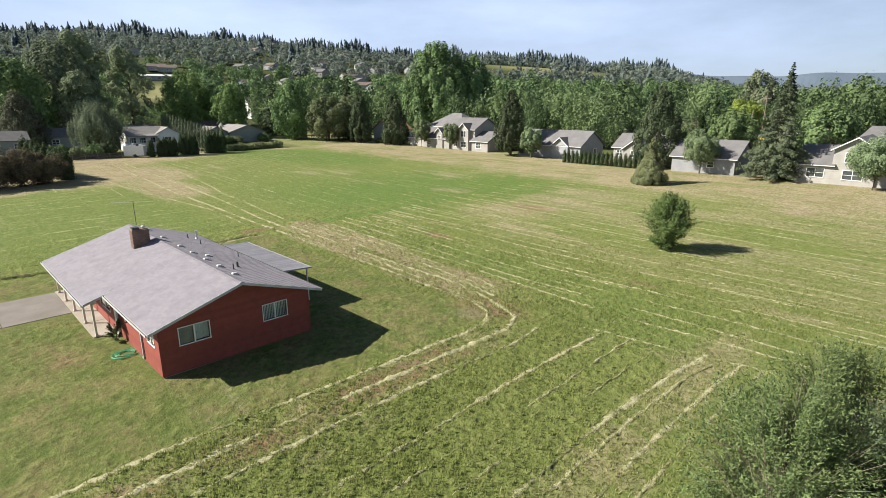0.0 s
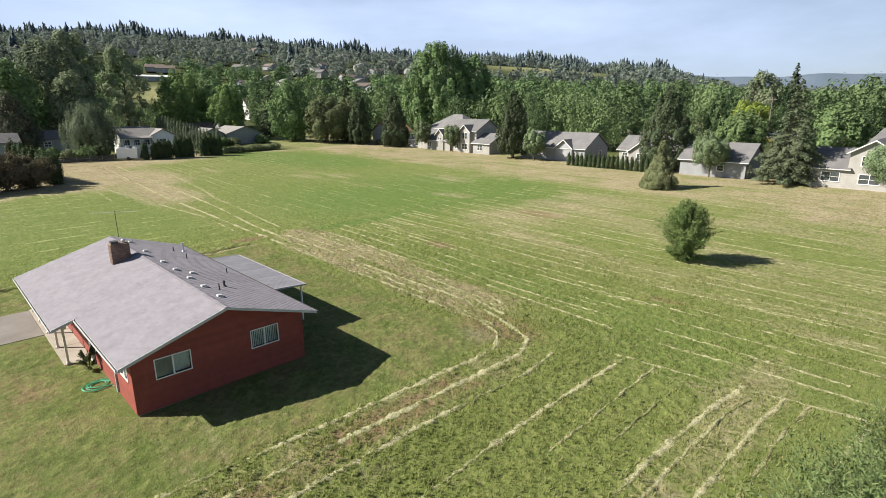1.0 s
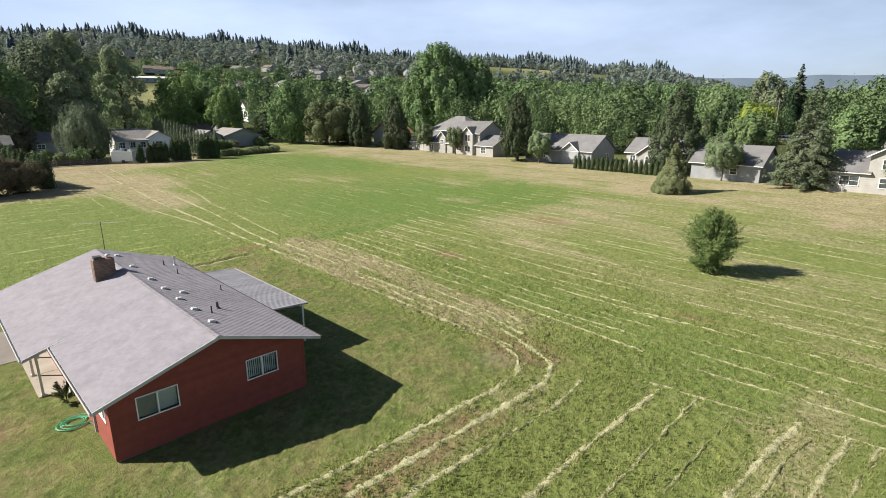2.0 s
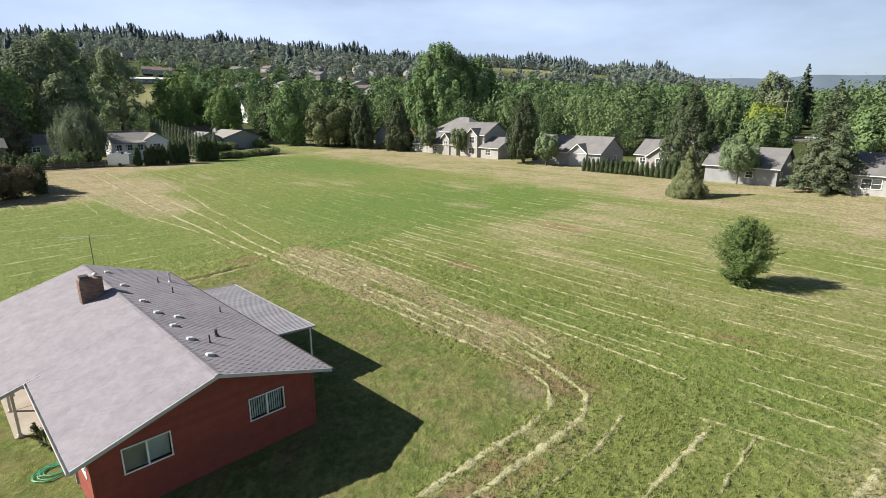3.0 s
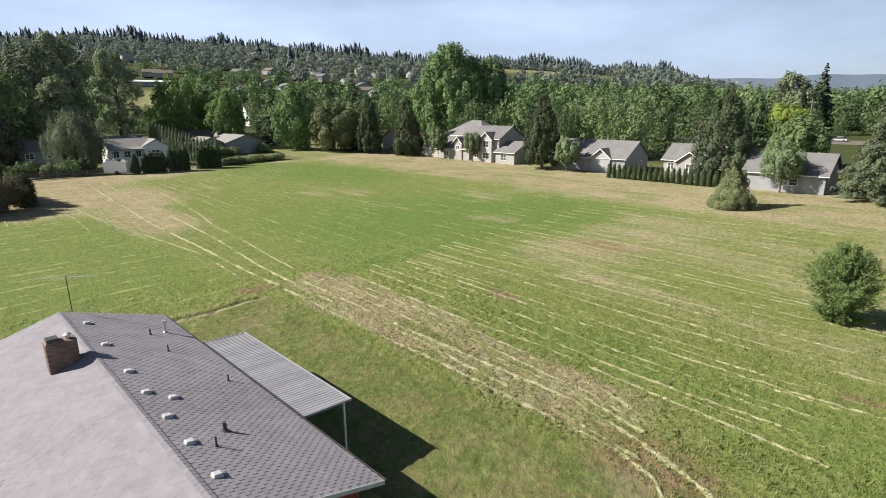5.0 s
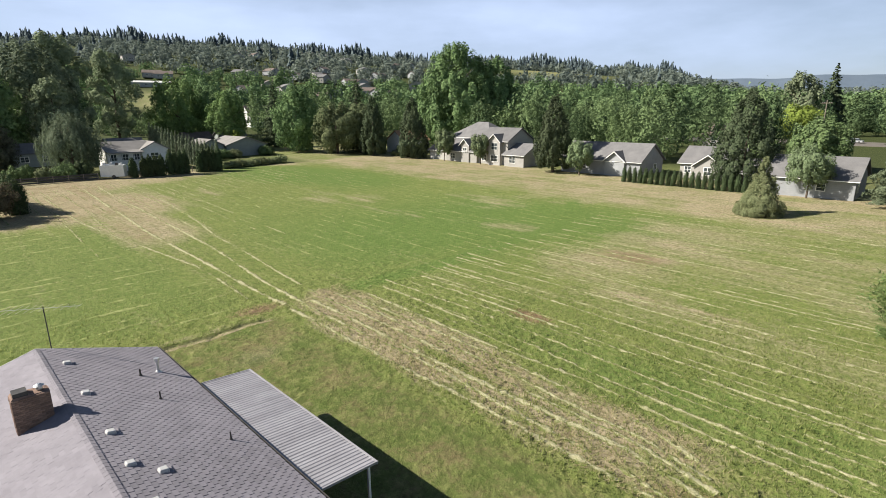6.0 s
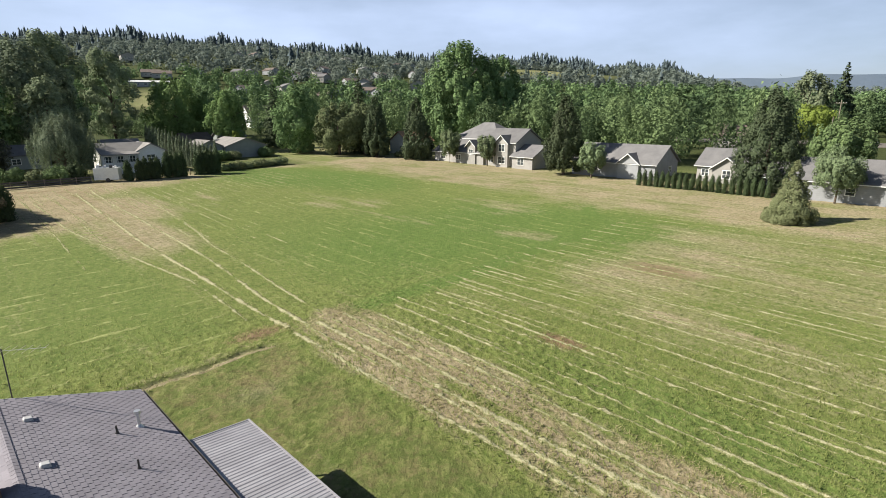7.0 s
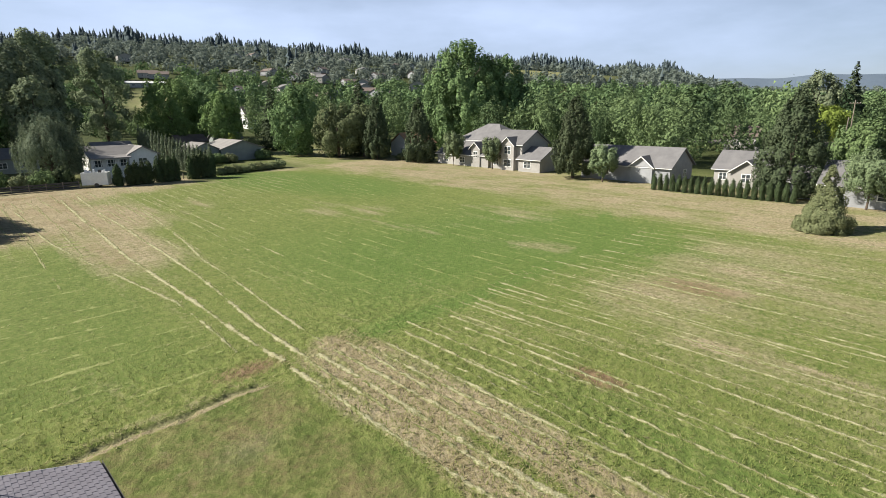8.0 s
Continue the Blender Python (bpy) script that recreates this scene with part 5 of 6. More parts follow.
def far_window(parent, axis, face, out, u, z, w, h, lights=2):
    """A window on a neighbour's wall: white surround proud of the siding, dark panes set back in it."""
    def box(g, a0, a1, z0, z1, d0, d1):
        g.box(face + out * d0, a0, z0, face + out * d1, a1, z1) if axis == "y" else g.box(a0, face + out * d0, z0, a1, face + out * d1, z1)

    t = 0.1
    g = Geo()
    box(g, u - w / 2 - t, u + w / 2 + t, z + h, z + h + t, 0.0, 0.06)
    box(g, u - w / 2 - t, u + w / 2 + t, z - t, z, 0.0, 0.08)
    box(g, u - w / 2 - t, u - w / 2, z, z + h, 0.0, 0.06)
    box(g, u + w / 2, u + w / 2 + t, z, z + h, 0.0, 0.06)
    for i in range(1, lights):
        m = u - w / 2 + w * i / lights
        box(g, m - 0.04, m + 0.04, z, z + h, 0.0, 0.05)
    box(g, u - w / 2, u + w / 2, z + h * 0.5 - 0.025, z + h * 0.5 + 0.025, 0.0, 0.045)
    win = part("window", g, WHITE, parent, "white-framed window")
    for i in range(lights):
        g = Geo()
        a = u - w / 2 + w * i / lights
        box(g, a + 0.02, a + w / lights - 0.02, z + 0.01, z + h - 0.01, 0.004, 0.018)
        part("pane", g, BLACK_PANE, win)


def house_shell(name, x, y, label, blocks, wall_mat, roof_mat, group="", trim=True, rz=0.0):
    """blocks: (x0, x1, y0, y1, wall height, rise, ridge axis), relative to the house's place."""
    ob = thing(name, x, y, float(land(x, y)), label, "house", group, rz=rz)
    for x0, x1, y0, y1, h, rise, axis in blocks:
        gw, gr = Geo(), Geo()
        if axis == "hip":
            gw.box(x0, y0, -0.6, x1, y1, h)
            hip_roof(gr, x0, x1, y0, y1, h, rise)
        else:
            gable_block(gw, gr, x0, x1, y0, y1, h, rise, axis)
        wall = part("wall", gw, wall_mat, ob)
        part("roof", gr, roof_mat, ob)
        if trim:
            # white lap shadow boards and eaves trim
            g = Geo()
            for zz in np.arange(0.3, h - 0.1, 0.28):
                g.box(x0 - 0.015, y0 - 0.015, zz, x1 + 0.015, y1 + 0.015, zz + 0.02)
            part("lap_boards", g, wall_mat, wall)
            g = Geo()
            if axis == "x":
                m, k, o = (y0 + y1) / 2, rise / ((y1 - y0) / 2), 0.45
                for ye in (y0 - o, y1 + o):
                    g.solid([(x0 - o - 0.04, ye, h - k * o + 0.02), (x0 - o - 0.04, m, h + rise + 0.02), (x0 - o - 0.04, m, h + rise + 0.2), (x0 - o - 0.04, ye, h - k * o + 0.2)],
                            [(x0 - o, ye, h - k * o + 0.02), (x0 - o, m, h + rise + 0.02), (x0 - o, m, h + rise + 0.2), (x0 - o, ye, h - k * o + 0.2)])
            else:
                k = rise / ((x1 - x0) / 2) if axis == "y" else 0
                g.box(x0 - 0.52, y0 - 0.45, h - 0.45 * k + 0.04, x0 - 0.455, y1 + 0.45, h - 0.45 * k + 0.15)
            part("eaves_trim", g, WHITE, ob, "white eaves trim")
    return ob


def neighbours():
    # two-storey duplex
    d = house_shell("two_storey_house", 98.7, 63.2, "pale two-storey duplex with grey hipped and gabled roofs",
                    [(0, 9, 0.0, 5.5, 2.7, 2.2, "y"), (1.2, 11, 5.5, 14.5, 5.6, 2.7, "y"), (0.2, 4, 7.0, 10.4, 5.5, 1.5, "x"), (0.6, 8, 14.5, 25.0, 2.9, 2.6, "y"), (6.5, 18, 15.0, 30.0, 5.6, 4.0, "hip"), (0.3, 4, 16.8, 19.4, 4.4, 1.2, "x"), (0.8, 9, 25.0, 31.0, 2.7, 2.4, "y")], PALE_WALL, ROOF_GREY)
    for face, y, z, w, h, li in ((0.0, 3.2, 0.9, 1.6, 1.3, 2), (0.2, 8.7, 0.9, 2.0, 1.4, 2), (0.2, 8.7, 3.6, 1.7, 1.5, 2), (1.2, 12.6, 0.9, 1.4, 1.3, 2), (1.2, 12.6, 3.7, 1.1, 1.2, 1), (0.6, 22.5, 0.9, 1.5, 1.2, 2), (0.3, 18.1, 2.4, 1.2, 1.2, 2), (0.8, 28.0, 0.9, 1.5, 1.2, 2)):
        far_window(d, "y", face, -1, y, z, w, h, li)
    # grey single-storey house
    d = house_shell("grey_house", 98.6, 38.8, "grey one-storey house with a cross gable", [(0, 10, -2.6, 14.5, 2.9, 3.0, "y"), (-0.4, 4, 0.4, 4.4, 2.9, 1.6, "x")], GREY_WALL, ROOF_GREY)
    for y, z, w in ((9.5, 1.0, 1.2),):
        far_window(d, "y", 0.0, -1, y, z, w, 1.1)
    far_window(d, "x", -2.6, -1, 6.5, 1.0, 1.2, 1.1)
    # pale cottage with a gabled porch
    d = house_shell("cottage", 103.0, 21.0, "pale cottage with a gabled entrance and grey roof", [(0, 9, 0, 9.5, 2.8, 2.6, "y"), (-1.6, 4, 1.8, 6.4, 2.6, 1.7, "x")], PALE_WALL, ROOF_GREY)
    far_window(d, "y", -1.6, -1, 4.1, 0.9, 1.2, 1.3)
    far_window(d, "y", 0.0, -1, 8.1, 1.0, 1.1, 1.1)
    # long garage-like house
    d = house_shell("grey_house", 93.2, 2.8, "pale grey one-storey house with a low grey roof", [(0, 9.5, 0, 10.8, 2.8, 2.7, "y"), (3.0, 9.0, 10.8, 15.0, 2.6, 1.9, "y")], GREY_WALL, ROOF_GREY)
    far_window(d, "x", 0.0, -1, 2.2, 1.0, 0.9, 1.0, 1)
    far_window(d, "y", 0.0, -1, 4.0, 1.1, 1.0, 0.9, 1)
    # two-storey end house
    d = house_shell("two_storey_house", 92.2, -16.4, "pale two-storey house with a low side wing", [(0, 11, 5.4, 10.0, 2.9, 2.6, "y"), (0, 12, 0.0, 5.4, 5.3, 1.7, "x"), (0.4, 12, -14.0, 0.0, 5.2, 2.6, "y")], PALE_WALL, ROOF_GREY)
    for face, y, z, w in ((0.0, 7.4, 1.0, 2.2), (0.0, 2.7, 0.9, 2.4), (0.0, 2.7, 3.5, 2.4), (0.4, -3.5, 0.9, 1.6), (0.4, -8, 3.4, 1.6)):
        far_window(d, "y", face, -1, y, z, w, 1.3)
    # houses further back, brown and grey roofs
    for x, y, rz, m in ((172, 44, 10, ROOF_BROWN), (132, -16, -20, ROOF_GREY)):
        d = house_shell("background_house", x, y, "house half hidden among trees", [(-5, 5, -6, 6, 3.6, 2.8, "y")], PALE_WALL, m, "houses behind the trees", False, rz)
        far_window(d, "y", -5, -1, -2, 1.2, 1.4, 1.2)
        far_window(d, "y", -5, -1, 3, 1.2, 1.4, 1.2)
    # mobile home with a covered deck
    d = house_shell("mobile_home", 30.0, 119.0, "white mobile home with a covered deck and grey roof", [(0.8, 9, 0, 6.5, 4.3, 1.4, "x"), (7.2, 12.4, -1.2, 7.2, 4.2, 1.4, "y")], WHITE, ROOF_PALE)
    far_window(d, "x", -1.2, -1, 9.6, 2.2, 1.5, 1.2)
    for i in range(7):
        g = Geo()
        g.box(0.9 + i * 1.08, -2.3, 0.0, 1.0 + i * 1.08, -2.2, 3.75)
        part("deck_post", g, WHITE, d)
    g = Geo()
    g.solid([(0.4, -2.7, 3.7), (7.2, -2.7, 3.7), (7.2, 0.2, 4.25), (0.4, 0.2, 4.25)], [(0.4, -2.7, 3.88), (7.2, -2.7, 3.88), (7.2, 0.2, 4.43), (0.4, 0.2, 4.43)])
    part("deck_roof", g, ROOF_PALE, d)
    g = Geo()
    g.box(0.9, -2.4, 2.15, 7.1, -2.3, 2.25)
    g.box(0.9, -2.5, 0.0, 7.1, 0.0, 1.2)
    part("deck_rail", g, WHITE, d)
    for i in range(3):
        far_window(d, "x", 0.0, -1, 2.0 + i * 2.2, 2.0, 1.4, 1.3)
    # open white trailer
    t = thing("utility_trailer", 28.8, 107.0, float(land(28.8, 107)), "white box trailer heaped with odds and ends", "trailer", rz=-30)
    for a in ((-2.0, -1.0, 2.0, -0.9), (-2.0, 0.9, 2.0, 1.0), (-2.0, -0.9, -1.9, 0.9), (1.9, -0.9, 2.0, 0.9)):
        g = Geo()
        g.box(a[0], a[1], 0.40, a[2], a[3], 2.5)
        part("side_panel", g, WHITE, t)
    g = Geo()
    g.box(-1.95, -0.95, 0.40, 1.95, 0.95, 0.52)
    part("bed", g, WHITE, t)
    for y in (-0.95, 0.95):
        g = Geo()
        g.tube((0.2, y - 0.1, 0.36), (0.2, y + 0.1, 0.36), 0.36, n=16)
        part("wheel", g, DARK, t)
    rb = random.Random(6)
    for i in range(9):
        g = Geo()
        x, y, w, h = rb.uniform(-1.5, 1.5), rb.uniform(-0.5, 0.5), rb.uniform(0.2, 0.4), rb.uniform(2.55, 3.1)
        g.solid([(x - w, y - w, 0.5), (x + w, y - w, 0.5), (x + w, y + w, 0.5), (x - w, y + w, 0.5)], [(x - w * 0.6, y - w * 0.7, h), (x + w * 0.8, y - w * 0.5, h - 0.1), (x + w * 0.6, y + w * 0.7, h), (x - w * 0.7, y + w * 0.5, h - 0.05)])
        part("junk_bundle", g, (DARK, GALV, WHITE)[i % 3], t, "odd bundle in the trailer")
    # grey-green sheds
    d = house_shell("grey_shed", 63.3, 132.0, "low grey-green outbuilding with a grey roof", [(-1.8, 9.2, 0, 13.0, 2.9, 1.9, "y")], GREEN_GREY, ROOF_PALE, trim=False)
    d = house_shell("grey_shed", 54.8, 133.0, "low grey outbuilding with a pale roof", [(0, 6.5, 0, 9, 3.0, 1.5, "y")], GREEN_GREY, ROOF_PALE, trim=False)
    for x, y, m in ((21.5, 141.0, ROOF_GREY), (9.0, 133.0, ROOF_GREY), (41.5, 148.0, ROOF_GREY), (66.0, 165.0, ROOF_BROWN), (80.0, 172.0, ROOF_GREY)):
        d = house_shell("background_house", x, y, "low house half hidden among garden trees", [(-4, 4, -3.5, 3.5, 2.9, 1.8, "x")], GREEN_GREY, m, "houses behind the trees", False)
        far_window(d, "x", -3.5, -1, -2, 1.0, 1.4, 1.1)
        far_window(d, "x", -3.5, -1, 2, 1.0, 1.4, 1.1)


    # small white house with an orange-brown roof between the pines
    d = house_shell("white_house", 106.0, 109.0, "white house with an orange-brown roof between pines", [(-2.5, 7, 0, 8, 3.6, 2.6, "x")], WHITE, ROOF_ORANGE, "", False)
    far_window(d, "y", -2.5, -1, 3.0, 1.0, 1.2, 1.2)
    d = house_shell("white_barn", 126.4, 252.5, "white gabled barn with a dark roof", [(0, 14, 0, 11, 5.5, 5.0, "x")], WHITE, ROOF_BROWN, "", False)
    far_window(d, "y", 0, -1, 4.5, 2.0, 1.6, 1.8)


def fences():
    f = thing("timber_fence", 94.6, 113.2, float(land(94.6, 113)), "weathered timber board fence beside the pines", "fence")
    for i in range(26):
        g = Geo()
        g.box(-0.05 + 0.03 * i, 0.22 * i, -0.3, -0.02 + 0.03 * i, 0.22 * i + 0.20, 1.7 + 0.04 * math.sin(i * 1.7))
        part("board", g, FENCE, f)
    f = thing("wire_fence", 10.0, 107.2, float(land(14, 107)), "low dark garden fence with rails and posts", "fence")
    for i in range(8):
        g = Geo()
        g.box(2.3 * i, -0.06, -0.5, 2.3 * i + 0.12, 0.06, 1.25)
        part("post", g, FENCE, f)
    for z in (0.1, 0.5, 0.9):
        g = Geo()
        g.box(0, -0.03, z, 16.2, 0.03, z + 0.28)
        part("rail", g, DARK, f)
    f = thing("rail_fence", 33.0, 105.9, float(land(40, 106)), "low wooden rail fence before a hedge", "fence")
    for i in range(7):
        g = Geo()
        g.box(2.5 * i, -0.07 + 0.2 * i, -0.4, 2.5 * i + 0.14, 0.07 + 0.2 * i, 1.1)
        part("post", g, FENCE, f)


def car(x, y, rz, paint, label):
    c = thing("parked_car", x, y, float(land(x, y)), label, "car", "parked cars", rz=rz)
    g = Geo()
    g.solid([(-2.2, -0.85, 0.3), (2.2, -0.85, 0.3), (2.2, 0.85, 0.3), (-2.2, 0.85, 0.3)], [(-2.15, -0.85, 0.85), (2.15, -0.85, 0.78), (2.15, 0.85, 0.78), (-2.15, 0.85, 0.85)])
    part("body", g, paint, c, "", 0.06)
    g = Geo()
    g.solid([(-1.6, -0.78, 0.85), (1.1, -0.78, 0.82), (1.1, 0.78, 0.82), (-1.6, 0.78, 0.85)], [(-1.1, -0.62, 1.42), (0.45, -0.62, 1.42), (0.45, 0.62, 1.42), (-1.1, 0.62, 1.42)])
    part("cabin", g, BLACK_PANE, c, "dark glazed cabin", 0.05)
    g = Geo()
    g.box(-1.08, -0.6, 1.40, 0.43, 0.6, 1.46)
    part("roof", g, paint, c)
    for wx in (-1.35, 1.35):
        for wy in (-0.8, 0.8):
            g = Geo()
            g.tube((wx, wy - 0.1, 0.32), (wx, wy + 0.1, 0.32), 0.32, n=14)
            part("wheel", g, DARK, c)


def street_side():
    g = Geo()
    for i in range(30):
        y = -60 + 5 * i
        g.solid([(186, y, float(land(186, y)) - 0.4), (202, y, float(land(202, y)) - 0.4), (202, y + 5, float(land(202, y + 5)) - 0.4), (186, y + 5, float(land(186, y + 5)) - 0.4)],
                [(186, y, float(land(186, y)) + 0.1), (202, y, float(land(202, y)) + 0.1), (202, y + 5, float(land(202, y + 5)) + 0.1), (186, y + 5, float(land(186, y + 5)) + 0.1)])
    tagged(new("road", g.mesh("road", DRIVE)), "grey road behind the houses", "road", kind="structure")
    car(196, 24.3, 80, WHITE, "white car parked along the road")
    car(196, 17.6, 85, GALV, "silver car parked along the road")
    car(170, 19.6, 60, YELLOW, "yellow car beside the road")
    for x, y, h, lean, label in ((190.7, 24.8, 12.3, 0.0, "wooden utility pole with a crossarm"), (172, 23.2, 8.5, 0.2, "pale leaning wooden utility pole")):
        p = thing("utility_pole", x, y, float(land(x, y)), label, "utility pole")
        g = Geo()
        g.tube((0, 0, -0.5), (lean * 0.4, -lean, h), 0.17, 0.11, 10)
        part("pole", g, FENCE, p)
        if not lean:
            g = Geo()
            g.box(-0.06, -1.3, h - 0.9, 0.06, 1.3, h - 0.75)
            part("crossarm", g, FENCE, p)
            for w in (-1.15, -0.5, 0.5, 1.15):
                g = Geo()
                g.tube((0, w, h - 0.75), (0, w, h - 0.55), 0.05, 0.03, 8)
                part("insulator", g, GALV, p)


def hillside_houses():
    rh = random.Random(21)
    first = house_shell("hillside_house", *back(-230, 560), "pale house far up the hillside", [(-7, 7, -5, 5, 5.0, 2.8, "y")], PALE_WALL, ROOF_GREY, "houses on the hillside", False)
    for u in (-3, 0, 3):
        far_window(first, "y", -7, -1, u, 1.2, 1.5, 1.5)
        far_window(first, "x", -5, -1, u, 1.2, 1.5, 1.5)
    other = house_shell("hillside_house", *back(-120, 600), "brown-roofed house far up the hillside", [(-8, 8, -5, 5, 3.6, 2.6, "x")], GREY_WALL, ROOF_BROWN, "houses on the hillside", False)
    for u in (-4, 0, 4):
        far_window(other, "x", -5, -1, u, 1.0, 1.6, 1.4)
    x, y = back(-0.49 * 490, 490)
    shed = house_shell("farm_building", x, y, "long low white farm building below the hillside", [(-15, 15, -4, 4, 3.2, 1.4, "x")], GREY_WALL, WHITE, "", False, -17)
    for u in (-9, -3, 3, 9):
        far_window(shed, "x", -4, -1, u, 0.8, 2.4, 1.5, 3)
    HOMES.extend([(x, y), (x - 11, y + 3), (x + 11, y - 3)])
    for a, d in ((-0.487, 540), (-0.468, 536)):
        x, y = back(a * d, d)
        copy_thing(other, pose(x, y, float(land(x, y)) + 1.0, 0, 0, -20))
        HOMES.append((x, y))
    for i in range(46):
        d = rh.uniform(420, 860)
        a = rh.choice((rh.uniform(-0.36, -0.02), rh.uniform(-0.36, -0.02), rh.uniform(-0.7, 0.4)))
        x, y = back(a * d, d)
        copy_thing((first, other)[i % 2], pose(x, y, float(land(x, y)) + 1.5, 0, 0, rh.uniform(0, 360)))
        HOMES.append((x, y))


HOMES = []
neighbours()
fences()
street_side()
hillside_houses()

# ---- woods and hills ----


def template(rng, shape, h, r, n, leaf):
    return leaf_cloud(rng, crown_blobs(rng, shape, h, r, h * 0.06), n, leaf, 0.5, 0.45)


def woods(name, label, spots, kinds, material):
    """One joined mass of trees: spots are (x, y, height, kind)."""
    rng = np.random.default_rng(7)
    verts, faces, tints, k = [], [], [], 0
    for x, y, h, kind in spots:
        v, f = kinds[kind]
        s = h / 10.0
        a = rng.uniform(0, 2 * math.pi)
        c, q = math.cos(a), math.sin(a)
        w = s * (rng.uniform(0.55, 0.9) if name == "hill_conifers" else rng.uniform(0.75, 1.2))
        verts.append(np.stack([(v[:, 0] * c - v[:, 1] * q) * w + x, (v[:, 0] * q + v[:, 1] * c) * w + y, v[:, 2] * s + float(land(x, y)) - 0.3], -1))
        faces.append(f + k)
        tints.append(np.full(len(v), -0.5 if kind == 3 and name == "near_woods" else rng.random()))
        k += len(v)
    me = quads_mesh(name, np.concatenate(verts), np.concatenate(faces), material)
    me.attributes.new("tint", "FLOAT", "POINT").data.foreach_set("value", np.concatenate(tints).astype(np.float32))
    return tagged(new(name, me), label, "woods", kind="stuff")


def spire(rng, tiers, r):
    """A conifer ten metres high as uneven tiers of ragged, drooping skirts."""
    v, f = [], []
    n = 6
    for i in range(tiers):
        t = i / tiers
        z0, z1 = 0.4 + 8.9 * t, 0.4 + 8.9 * min(1.0, t + 2.1 / tiers) + rng.uniform(-0.2, 0.5)
        w = (r * (1 - t) ** 0.95 + 0.18) * rng.uniform(0.72, 1.15)
        k, ox, oy = len(v), rng.normal() * 0.14 * r, rng.normal() * 0.14 * r
        for j in range(2 * n):
            a = math.pi * j / n + rng.uniform(-0.2, 0.2)
            q = w * (rng.uniform(0.7, 1.3) if j % 2 else rng.uniform(0.4, 0.75))
            v.append((ox + math.cos(a) * q, oy + math.sin(a) * q, z0 + rng.uniform(-0.35, 0.15) * w))
        v.append((ox * 0.3, oy * 0.3, z1))
        f += [(k + j, k + (j + 1) % (2 * n), k + 2 * n) for j in range(2 * n)]
    return np.array(v), np.array(f)


def under_glade(side, d, h):
    """Low growth stands before the sloping hay field on the hill."""
    return min(h, 10.5 + 0.012 * d - float(land(*back(side * d, d)))) if -0.535 < side < -0.44 and d < 400 else h


